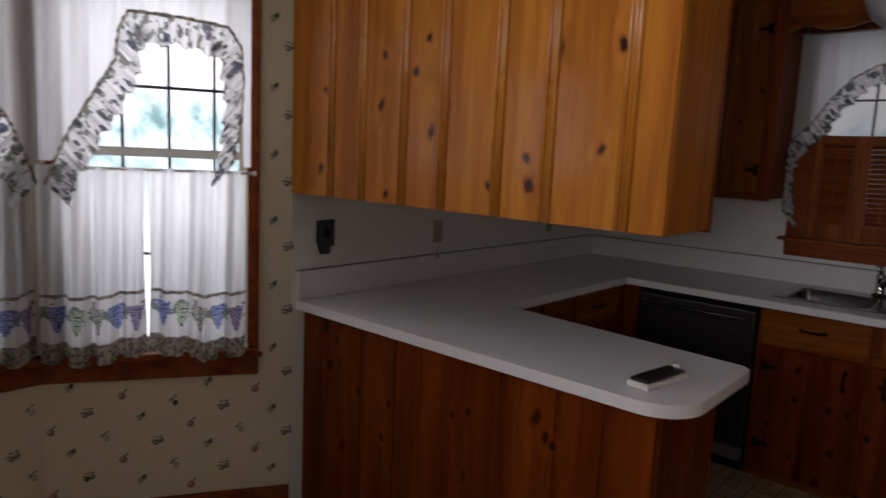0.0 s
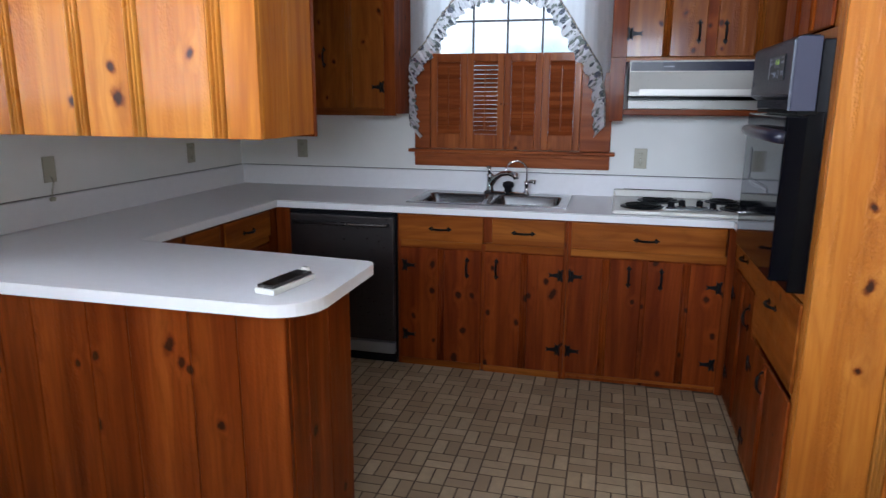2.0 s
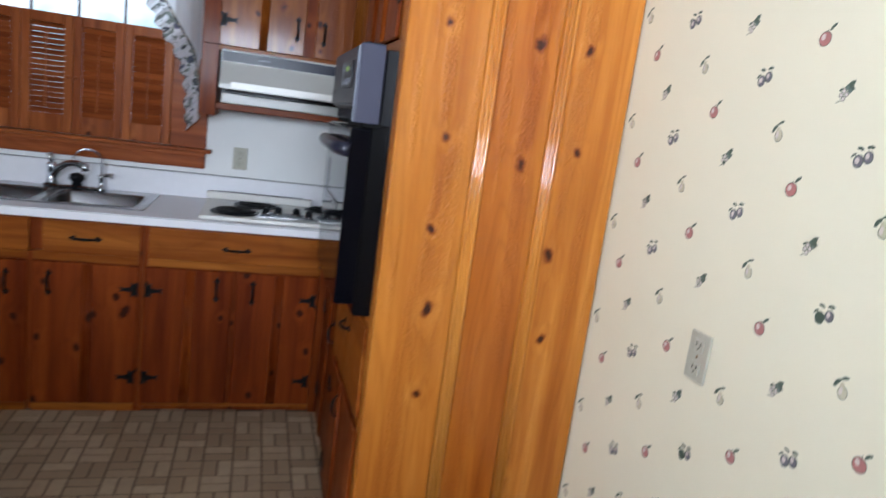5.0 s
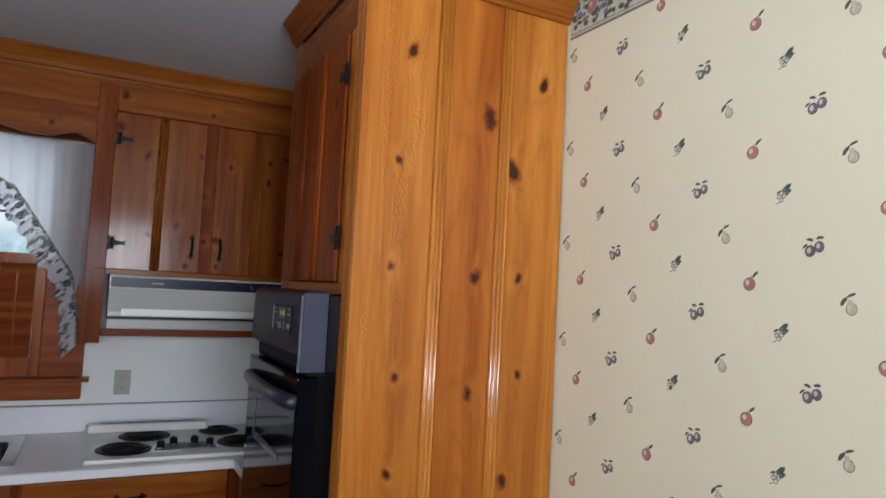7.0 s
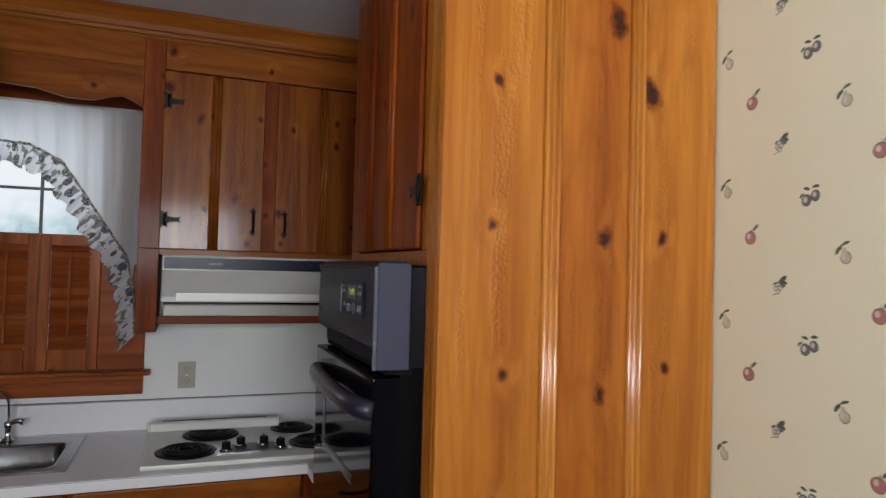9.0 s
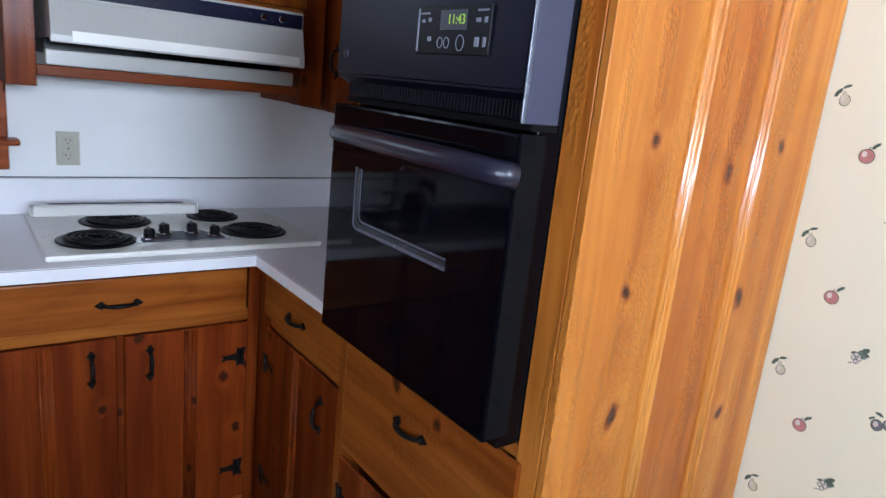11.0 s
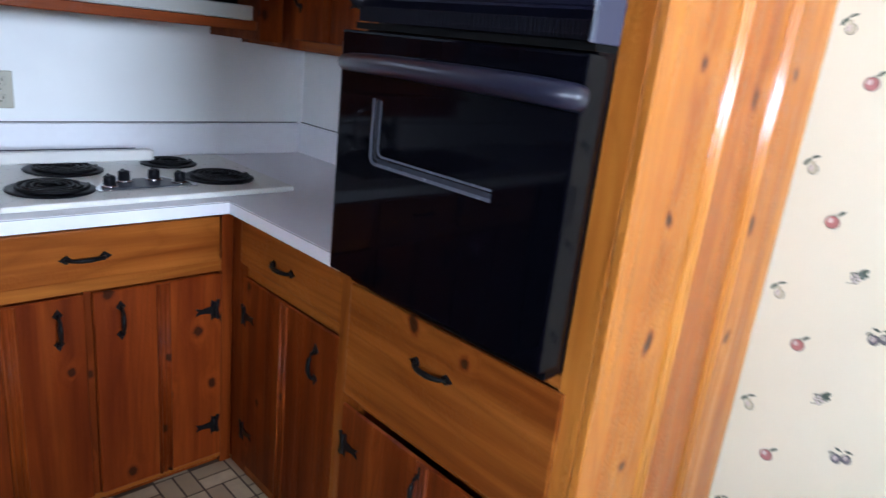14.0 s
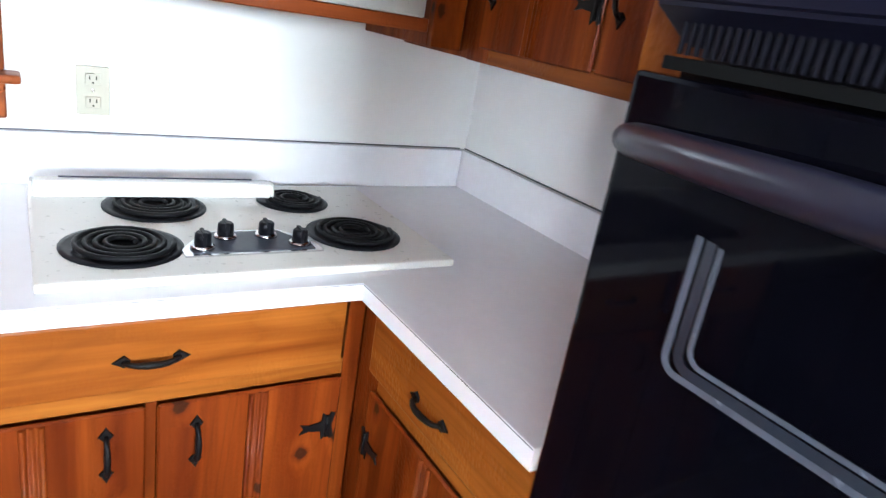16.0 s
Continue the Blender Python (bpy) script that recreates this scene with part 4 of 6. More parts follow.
bm = bmesh.new()
lathe(bm, [(0.026, 0), (0.026, 0.01), (0.021, 0.02), (0.019, 0.075), (0.023, 0.085), (0.020, 0.10), (0.004, 0.106)], (1.735, -0.055, z + 0.02), steps=18)
tube(bm, [(1.735, -0.055, z + 0.115), (1.728, -0.055, z + 0.145), (1.724, -0.058, z + 0.172)], [0.014, 0.011, 0.015], 10)
part("lever", bm, CHROME, tap)
bm = bmesh.new()
tube(bm, [(1.74, -0.06, z + 0.06), (1.775, -0.075, z + 0.105), (1.815, -0.10, z + 0.130), (1.86, -0.13, z + 0.138), (1.90, -0.155, z + 0.128), (1.905, -0.158, z + 0.105)], [0.020, 0.018, 0.016, 0.016, 0.019, 0.017], 12)
part("spout", bm, CHROME, tap)
bm = bmesh.new()
lathe(bm, [(0.020, 0), (0.020, 0.008), (0.012, 0.016), (0.011, 0.05), (0.016, 0.06), (0.016, 0.075), (0.006, 0.08)], (1.955, -0.055, z + 0.006), steps=16)
tube(bm, [(1.955, -0.055, z + 0.075), (1.985, -0.060, z + 0.085), (2.01, -0.065, z + 0.080)], [0.009, 0.010, 0.014], 10)
part("filter_tap_body", bm, CHROME, tap)
bm = bmesh.new()
arc = [(1.955, -0.055, z + 0.06)] + [(1.955 - 0.06 + 0.06 * math.cos(radians(a)), -0.06 - 0.03 * (a / 180), z + 0.15 + 0.055 * math.sin(radians(a))) for a in range(0, 181, 20)] + [(1.835, -0.09, z + 0.135)]
tube(bm, arc, 0.005, 8)
part("filter_spout", bm, CHROME, tap)
bm = bmesh.new()
lathe(bm, [(0.026, 0), (0.026, 0.01), (0.022, 0.03), (0.036, 0.048), (0.032, 0.068), (0.012, 0.076)], (1.845, -0.052, z + 0.006), steps=16)
part("sprayer", bm, PLASTIC_BLACK, tap, "black sprayer head")

# ---- cooktop ----
ck = thing("cooktop", (2.86, -0.33, COUNTER), "cream enamel electric cooktop with four black coils, in the worktop", "cooktop")
bm = bmesh.new()
box(bm, 2.455, 3.268, -0.588, -0.022, COUNTER + 0.0008, COUNTER + 0.019, 0.007)
part("body", bm, COOKTOP, ck)
ZC = COUNTER + 0.0195
for x, y, r in ((2.605, -0.435, 0.100), (3.095, -0.410, 0.100), (2.70, -0.195, 0.100), (3.032, -0.165, 0.080)):
    bm = bmesh.new()
    lathe(bm, [(r + 0.010, 0.0), (r + 0.010, 0.003), (r, 0.0045), (r - 0.012, 0.001), (0.02, 0.0005)], (x, y, ZC), steps=32)
    burner = part("burner", bm, PLASTIC_BLACK, ck, "black drip bowl")
    bm = bmesh.new()
    pts = []
    turns = 4 if r > 0.09 else 3
    for i in range(turns * 20 + 1):
        a = radians(18 * i)
        rr = 0.022 + (r - 0.030) * i / (turns * 20)
        pts.append((x + rr * math.cos(a), y + rr * math.sin(a), ZC + 0.010))
    tube(bm, pts, 0.0052, 6)
    part("coil", bm, COIL, burner, "black heating coil")
bm = bmesh.new()
slab(bm, [(2.705, -0.505), (2.985, -0.505), (2.985, -0.47), (2.93, -0.372), (2.765, -0.372), (2.705, -0.47)], "z", ZC, ZC + 0.0035)
part("control_plate", bm, CHROME, ck, "polished steel control plate")
bm = bmesh.new()
slab(bm, [(2.722, -0.495), (2.970, -0.495), (2.970, -0.47), (2.922, -0.382), (2.773, -0.382), (2.722, -0.47)], "z", ZC + 0.0038, ZC + 0.005)
part("control_face", bm, DARK_PLATE, ck, "dark control face")
for x, y in ((2.745, -0.465), (2.802, -0.412), (2.888, -0.412), (2.945, -0.465)):
    bm = bmesh.new()
    lathe(bm, [(0.024, 0.0), (0.023, 0.004), (0.019, 0.007)], (x, y, ZC + 0.0052), steps=20, mi=1)
    lathe(bm, [(0.017, 0.0), (0.016, 0.022), (0.013, 0.025)], (x, y, ZC + 0.012), steps=16)
    box(bm, -0.004, 0.004, -0.017, 0.017, 0.0, 0.030, 0.001, turn=Matrix.Translation((x, y, ZC + 0.010)))
    part("knob", bm, [PLASTIC_BLACK, CHROME], ck, "black knob with chrome skirt")
strip = thing("light_cover", (2.73, -0.12, ZC), "long white light cover lying across the back of the cooktop", "light cover")
bm = bmesh.new()
turn = Matrix.Translation((2.718, -0.158, ZC + 0.0162)) @ Matrix.Rotation(radians(-1.5), 4, "Z")
box(bm, -0.252, 0.252, -0.022, 0.020, 0, 0.036, 0.004, turn=turn)
part("cover", bm, WHITE_ENAMEL, strip)
bm = bmesh.new()
box(bm, -0.205, 0.21, 0.008, 0.016, 0.0362, 0.0385, 0.001, turn=turn)
part("slot", bm, HOOD_BAND, strip, "dark strip on top")
for side in (-1, 1):
    bm = bmesh.new()
    box(bm, min(side * 0.2525, side * 0.2590), max(side * 0.2525, side * 0.2590), -0.021, 0.019, 0.001, 0.035, 0.003, turn=turn)
    part("end_cap", bm, WHITE_ENAMEL, strip, "white end cap")

# ---- small thing on the peninsula ----
er = thing("board_eraser", (1.50, -2.235, COUNTER), "silver and dark oblong block lying on the peninsula worktop", "eraser")
turn = Matrix.Translation((1.502, -2.235, COUNTER + 0.0006)) @ Matrix.Rotation(radians(-9), 4, "Z")
bm = bmesh.new()
box(bm, -0.036, 0.036, -0.105, 0.105, 0, 0.018, 0.003, turn=turn)
part("base", bm, WHITE_ENAMEL, er, "white lower edge")
bm = bmesh.new()
box(bm, -0.030, 0.030, -0.100, 0.095, 0.0183, 0.028, 0.003, turn=turn)
part("pad", bm, DARK_STEEL, er, "dark top")
bm = bmesh.new()
box(bm, -0.012, 0.012, 0.0953, 0.112, 0.004, 0.036, 0.002, turn=turn)
part("clip", bm, WHITE_ENAMEL, er, "white end clip")

# ---- east run ----
fe = ("x", 3.050, -1)
cab = thing("base_cabinet", (3.37, -0.9, 0), "amber knotty pine base cabinet with one door, beside the oven", "cabinet", "base cabinets")
plain_box_part("body", (3.07, EAST - 0.01, -1.198, -0.585, 0.0, COUNTER - THICK - 0.001), PINE_Z, cab)
for u0, u1 in ((-1.198, -1.185), (-0.70, -0.608)):
    plain_box_part("stile", (3.050, 3.0695, u0, u1, 0.0, 0.871), PINE_Z, cab)
for z0, z1 in ((0.0, 0.045), (0.69, 0.73), (0.862, 0.871)):
    plain_box_part("rail", (3.050, 3.0695, -1.1845, -0.7005, z0, z1), PINE_RAIL_Y, cab)
drawer(cab, fe, -1.190, -0.675, 0.728, 0.864, PINE_RAIL_Y, -0.915, 0.785)
plank_door(cab, fe, -1.188, -0.690, 0.045, 0.690, PINE_Z, (-1.095, 0.575), ((-0.705, -1, 0.57), (-0.705, -1, 0.17)))

# ---- oven tower ----
TX0, TX1, TY0, TY1 = 3.030, EAST - 0.004, -1.925, -1.200
tower = thing("oven_tower", (3.37, -1.56, 0), "tall amber knotty pine cabinet that houses the wall oven", "cabinet")
OY0, OY1 = -1.850, -1.300     # the oven's opening
plain_box_part("body", (TX0 + 0.45, TX1, TY0 + 0.022, TY1, 0.0, TOP - 0.003), PINE_Z, tower)
plain_box_part("shelf", (TX0 + 0.02, TX0 + 0.449, TY0 + 0.022, TY1, 0.86, 0.888), PINE_Z, tower)
plain_box_part("shelf", (TX0 + 0.02, TX0 + 0.449, TY0 + 0.022, TY1, 1.645, 1.67), PINE_Z, tower)
plain_box_part("side", (TX0 + 0.02, TX0 + 0.449, TY1 - 0.02, TY1, 0.0, 0.859), PINE_Z, tower)
plain_box_part("side", (TX0 + 0.02, TX0 + 0.449, TY1 - 0.02, TY1, 0.889, 1.644), PINE_Z, tower)
plain_box_part("side", (TX0 + 0.02, TX0 + 0.449, TY1 - 0.02, TY1, 1.671, TOP - 0.003), PINE_Z, tower)
ft = ("x", TX0, -1)
for a, b, z0, z1, mat in ((TY0 + 0.0225, OY0, 0.0, 2.50, PINE_TOWER), (OY1, TY1, 0.0, 2.50, PINE_DOOR)):
    plain_box_part("stile", (TX0, TX0 + 0.0195, a, b, z0, z1), mat, tower)
for z0, z1 in ((0.0, 0.05), (0.555, 0.57), (0.862, 0.890), (1.640, 1.672), (2.38, 2.50)):
    plain_box_part("rail", (TX0, TX0 + 0.0195, OY0 + 0.0005, OY1 - 0.0005, z0, z1), PINE_RAIL_Y, tower)
drawer(tower, ft, -1.868, -1.250, 0.572, 0.862, PINE_RAIL_Y, -1.545, 0.765)
plank_door(tower, ft, -1.868, -1.250, 0.045, 0.545, PINE_Z, (-1.545, 0.47), ((-1.266, -1, 0.436), (-1.266, -1, 0.12)))
plank_door(tower, ft, -1.818, -1.250, 1.675, 2.37, PINE_Z, None, ((-1.832, 1, 2.25), (-1.832, 1, 1.795)), (0.34, 0.66))
plain_box_part("stile", (TX0, TX0 + 0.0190, -1.8494, -1.8150, 1.6725, 2.3795), PINE_TOWER, tower)
# side boards with beaded joints
cuts = (TX0, 3.272, 3.480, TX1)
for i, (a, b) in enumerate(zip(cuts, cuts[1:])):
    bm = bmesh.new()
    box(bm, a + (0.0208 if i else 0.0008), b - (0.0208 if i < 2 else 0.0008), TY0 + 0.004, TY0 + 0.0215, 0.0, 2.515, 0.002)
    part("board", bm, PINE_TOWER_RED if i == 1 else PINE_TOWER, tower)
for u in (3.272, 3.480):
    bead_strip(tower, ("y", TY0 + 0.004, -1), u, 0.0003, 0.0, 2.515, BEAD_GOLD, SUNK)


def crown_strip(name, a, b, out, parent=None, z0=2.512, h=0.086, deep=0.055):
    """A cove moulding under the ceiling from a to b; out is away from the face."""
    prof = [(0.0, 0.0), (0.006, 0.0), (0.010, 0.012), (0.018, 0.016), (0.024, 0.034), (0.038, 0.056), (deep - 0.006, h - 0.016), (deep, h - 0.012), (deep, h), (0.0, h)]
    bm = bmesh.new()
    o = Vector(out)
    va = [bm.verts.new(Vector((*a, z0)) + o * u + Vector((0, 0, v))) for u, v in prof]
    vb = [bm.verts.new(Vector((*b, z0)) + o * u + Vector((0, 0, v))) for u, v in prof]
    k = len(prof)
    bm.faces.new(va)
    bm.faces.new(list(reversed(vb)))
    for i in range(k):
        bm.faces.new((va[i], vb[i], vb[(i + 1) % k], va[(i + 1) % k]))
    return part(name, bm, PINE_RAIL if abs(o.y) > 0.5 else PINE_RAIL_Y, parent)


crown_strip("crown", (TX0 - 0.055, TY0), (TX1, TY0), (0, -1, 0), tower)
crown_strip("crown", (TX0, TY1), (TX0, TY0 - 0.055), (-1, 0, 0), tower)

# ---- wall oven ----
oven = thing("wall_oven", (3.2, -1.565, 0.89), "black electric wall oven with glass door, in the pine tower", "oven")
boxpart("body", (3.0, 3.47, OY0 + 0.004, OY1 - 0.004, 0.892, 1.638), PLASTIC_BLACK, oven)
bm = bmesh.new()
prof = [(2.918, 1.482), (2.972, 1.450), (2.988, 1.450), (2.988, 1.648), (2.936, 1.648), (2.921, 1.637)]
lo = [bm.verts.new((x, -1.873, zz)) for x, zz in prof]
hi = [bm.verts.new((x, -1.302, zz)) for x, zz in prof]
bm.faces.new(lo)
bm.faces.new(list(reversed(hi)))
for i in range(6):
    bm.faces.new((lo[i], hi[i], hi[(i + 1) % 6], lo[(i + 1) % 6]))
bmesh.ops.bevel(bm, geom=bm.edges[:], offset=0.004, segments=2, affect="EDGES")
panel = part("control_panel", bm, OVEN_PANEL, oven, "dark blue-black control panel")
boxpart("panel_side", (2.924, 2.990, -1.8775, -1.8735, 1.438, 1.644), GREY_METAL, oven, "grey metal side flange", 0.0015)
boxpart("panel_trim", (2.9165, 2.9235, -1.8775, -1.8735, 1.438, 1.636), EDGE_GLINT, oven, "thin bright metal edge", 0.001)
boxpart("vent_gap", (2.946, 2.999, -1.868, -1.306, 1.428, 1.4395), DARK_SLOT, oven, "dark vent gap", 0)
VENT = plain("vent_metal", (0.006, 0.006, 0.010), 0.5)
VENT.node_tree.nodes["Principled BSDF"].inputs["Specular IOR Level"].default_value = 0.12
for i in range(60):
    y = -1.858 + i * 0.0090
    boxpart("vent_slat", (2.9395, 2.9440, y, y + 0.0036, 1.442, 1.470), VENT, oven, "", 0)
bm = bmesh.new()
box(bm, 2.918, 2.975, -1.878, -1.302, 0.934, 1.424, 0.005)
door = part("door", bm, BLACK_GLASS, oven, "black glass oven door")
bm = bmesh.new()
box(bm, 2.978, 3.028, -1.850, -1.300, 0.892, 1.436, 0.003)
part("frame", bm, BLACK_ENAMEL, oven, "black enamel frame")
bm = bmesh.new()
tube(bm, [(2.924, -1.306, 1.362), (2.918, -1.320, 1.363), (2.909, -1.350, 1.365), (2.898, -1.41, 1.367), (2.889, -1.50, 1.369), (2.885, -1.60, 1.369), (2.884, -1.70, 1.369), (2.888, -1.80, 1.368), (2.896, -1.848, 1.366), (2.908, -1.868, 1.364), (2.922, -1.874, 1.362)],
     [0.014, 0.016, 0.017, 0.018, 0.019, 0.019, 0.020, 0.020, 0.020, 0.020, 0.019], 16)
part("handle", bm, HANDLE_BLACK, door, "thick black bar handle")
bm = bmesh.new()
def bevel_line(y, z, half, y_end=-1.735, top=1.306, r=0.015):
    """A bar down, round a corner and along, as points on the door's face."""
    out = [(y + half, top)] + [(y + half - (r + half) * (1 - math.cos(radians(a))), z - half + (r + half) * (1 - math.sin(radians(a)))) for a in range(0, 91, 15)] + [(y_end, z - half)]
    back = [(y_end, z + half)] + [(y - half - (r - half) * (1 - math.cos(radians(a))), z + half + (r - half) * (1 - math.sin(radians(a)))) for a in range(90, -1, -15)] + [(y - half, top)]
    return out + back


# window light reflected on the bevel, drawn as two pale strips
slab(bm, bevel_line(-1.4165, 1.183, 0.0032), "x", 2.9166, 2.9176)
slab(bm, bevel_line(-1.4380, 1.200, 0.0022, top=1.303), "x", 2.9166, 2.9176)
part("window_glint", bm, EDGE_GLINT, door, "painted glint on the bevelled edge of the door's window")
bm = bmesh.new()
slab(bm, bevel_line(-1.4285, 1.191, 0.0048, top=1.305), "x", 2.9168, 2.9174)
part("window_bevel", bm, BEVEL_SHEEN, door, "bevel of the door's window, its dim sheen painted in")
# the display
boxpart("display_frame", (2.9155, 2.9200, -1.787, -1.593, 1.528, 1.603), PLASTIC_BLACK, panel, "black display surround", 0.001)
boxpart("display_edge", (2.9137, 2.9150, -1.600, -1.596, 1.532, 1.600), LABEL_WHITE, panel, "pale edge line", 0)
boxpart("display_screen", (2.9142, 2.9152, -1.730, -1.660, 1.566, 1.596), DARK_PLATE, panel, "dim green display", 0)
CLOCK, _n, _l, _b = material("clock_digits")
_b.inputs["Base Color"].default_value = (0.3, 0.5, 0.05, 1)
_b.inputs["Emission Color"].default_value = (0.50, 0.62, 0.08, 1)
_b.inputs["Emission Strength"].default_value = 0.22
txt = bpy.data.curves.new("clock_digits", "FONT")
txt.body, txt.size, txt.extrude = "11:43", 0.021, 0.0003
txt.align_x, txt.align_y = "CENTER", "CENTER"
txt.materials.append(CLOCK)
digits = new("clock_digits", txt)
digits.parent = panel
digits.matrix_basis = Matrix.Translation((2.9134, -1.704, 1.581)) @ Euler((radians(90), 0, radians(-90))).to_matrix().to_4x4()
digits["label"] = "green lit clock digits"
for y, zz, w, h in ((-1.616, 1.592, 0.026, 0.003), (-1.612, 1.580, 0.008, 0.005), (-1.630, 1.582, 0.008, 0.006), (-1.632, 1.552, 0.010, 0.007), (-1.768, 1.594, 0.026, 0.003),
                    (-1.758, 1.580, 0.011, 0.006), (-1.776, 1.580, 0.007, 0.008), (-1.758, 1.548, 0.011, 0.014), (-1.776, 1.548, 0.007, 0.014)):
    boxpart("key", (2.9142, 2.9152, y - w / 2, y + w / 2, zz - h / 2, zz + h / 2), LABEL_WHITE, panel, "pale key mark", 0)
for y in (-1.662, -1.680, -1.716):
    bm = bmesh.new()
    r = 0.007 if y > -1.7 else 0.010
    tube(bm, [(2.9148, y + r * math.cos(radians(a)), 1.546 + r * 1.2 * math.sin(radians(a))) for a in range(0, 361, 30)], 0.0008, 5)
    part("key", bm, LABEL_WHITE, panel, "pale ring key")
bm = bmesh.new()
lathe(bm, [(0.010, 0.0), (0.010, 0.0012), (0.004, 0.0014)], (2.9178, -1.340, 1.523), "-x", 16)
part("badge", bm, GREY_METAL, panel, "small round grey badge")

# ---- upper cabinets over the peninsula ----
cab = thing("upper_cabinet", (0.78, -2.3, 1.37), "golden knotty pine wall cabinet of beaded boards, above the peninsula", "cabinet")
UX, US, UN = 1.570, -2.460, -2.125
plain_box_part("body", (0.001, UX - 0.022, US + 0.022, UN - 0.021, 1.372, TOP - 0.003), PINE_Z, cab)
ub = (0.001, 0.247, 0.422, 0.629, 0.811, 1.032, 1.211, 1.452, UX)
for a, b in zip(ub, ub[1:]):
    bm = bmesh.new()
    box(bm, a + (0.0208 if a > 0.01 else 0.0008), b - (0.0208 if b < UX else 0.0008), US + 0.003, US + 0.0215, 1.362, TOP - 0.003, 0.002)
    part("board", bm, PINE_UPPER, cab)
for u in ub[1:-1]:
    bead_strip(cab, ("y", US + 0.003, -1), u, 0.0003, 1.363, TOP - 0.003, BEAD_HONEY, SUNK)
for a, b in ((US + 0.022, -2.30), (-2.30, UN - 0.021)):
    plain_box_part("board", (UX - 0.021, UX, a, b, 1.362, TOP - 0.003), PINE_UPPER, cab)
plain_box_part("stile", (UX - 0.06, UX + 0.002, UN - 0.020, UN, 1.355, TOP - 0.003), PINE_Z, cab)
plain_box_part("rail", (0.001, UX - 0.061, UN - 0.020, UN, 1.355, 1.40), PINE_RAIL, cab)
plank_door(cab, ("y", UN, 1), 1.05, 1.50, 1.40, 2.40, PINE_Z, (1.12, 1.50), ((1.52, -1, 1.5),))

# ---- upper cabinets along the sink wall ----
fu = ("y", -0.310, -1)
cab = thing("wall_cabinet", (0.95, -0.1, 1.38), "amber knotty pine wall cabinet beside the window", "cabinet", "wall cabinets")
cab["label"] = "amber knotty pine wall cabinet with one door, beside the window"
plain_box_part("body", (0.72, 1.222, -0.289, NORTH - 0.001, 1.385, 2.50), PINE_Z, cab)
for a, b in ((0.70, 0.745), (1.150, 1.222)):
    plain_box_part("stile", (a, b, -0.310, -0.2895, 1.375, 2.50), PINE_Z, cab)
for z0, z1 in ((1.375, 1.425), (2.385, 2.50)):
    plain_box_part("rail", (0.7455, 1.1495, -0.310, -0.2895, z0, z1), PINE_RAIL, cab)
plank_door(cab, fu, 0.735, 1.160, 1.415, 2.39, PINE_DOOR, (0.80, 1.70), ((1.145, -1, 1.535), (1.145, -1, 2.26)))
corner = thing("corner_cabinet", (0.3, -0.9, 1.38), "amber knotty pine wall cabinet along the west wall, above the worktop", "cabinet", "wall cabinets")
plain_box_part("shelf", (0.03, 0.698, -0.288, NORTH - 0.002, 1.385, 1.42), PINE_RAIL, corner)
plain_box_part("shelf", (0.34, 0.698, -0.280, NORTH - 0.002, 1.665, 1.690), PINE_RAIL, corner)
plain_box_part("shelf", (0.34, 0.698, -0.280, NORTH - 0.002, 2.00, 2.025), PINE_RAIL, corner)
plain_box_part("body", (0.001, 0.32, -1.10, NORTH - 0.002, 1.425, 2.50), PINE_Z, corner)

cab = thing("wall_cabinet", (2.84, -0.1, 1.66), "amber knotty pine wall cabinet with two doors, above the hood", "cabinet", "wall cabinets")
plain_box_part("body", (2.425, 3.36, -0.289, NORTH - 0.001, 1.685, 2.50), PINE_Z, cab)
plain_box_part("stile", (2.405, 2.480, -0.310, NORTH - 0.031, 1.362, 1.6845), PINE_Z, cab)
plain_box_part("stile", (2.405, 2.480, -0.310, -0.2895, 1.685, 2.50), PINE_Z, cab)
plain_box_part("stile", (2.860, 2.912, -0.310, -0.2895, 1.685, 2.385), PINE_Z, cab)
plain_box_part("stile", (3.285, 3.370, -0.310, -0.2895, 1.362, 2.50), PINE_Z, cab)
plain_box_part("side", (3.285, 3.368, -0.289, NORTH - 0.002, 1.362, 1.6845), PINE_Z, cab)
plain_box_part("rail", (2.4805, 3.2845, -0.310, -0.2895, 1.662, 1.684), PINE_RAIL, cab)
plain_box_part("rail", (2.4805, 3.2845, -0.310, -0.2895, 2.386, 2.50), PINE_SOFFIT, cab)
plank_door(cab, fu, 2.478, 2.862, 1.684, 2.378, PINE_DOOR, (2.826, 1.805), ((2.496, 1, 2.26), (2.496, 1, 1.80)))
plank_door(cab, fu, 2.910, 3.292, 1.684, 2.378, PINE_DOOR, (2.950, 1.800), ((3.278, -1, 2.26), (3.278, -1, 1.80)))

fx = ("x", 3.390, -1)
cab = thing("wall_cabinet", (3.55, -0.7, 1.35), "amber knotty pine wall cabinet between the hood and oven tower", "cabinet", "wall cabinets")
plain_box_part("body", (3.411, EAST - 0.008, -1.195, NORTH - 0.003, 1.345, 2.50), PINE_Z, cab)
plain_box_part("stile", (3.390, 3.4105, -0.40, -0.3115, 1.345, 2.50), PINE_Z, cab)
plain_box_part("stile", (3.390, 3.4105, -1.195, -1.14, 1.345, 2.50), PINE_Z, cab)
for z0, z1 in ((1.345, 1.385), (2.385, 2.50)):
    plain_box_part("rail", (3.390, 3.4105, -1.1395, -0.4005, z0, z1), PINE_RAIL_Y, cab)
plank_door(cab, fx, -0.760, -0.370, 1.378, 2.39, PINE_Z, (-0.405, 1.525), ((-0.745, 1, 1.5),))
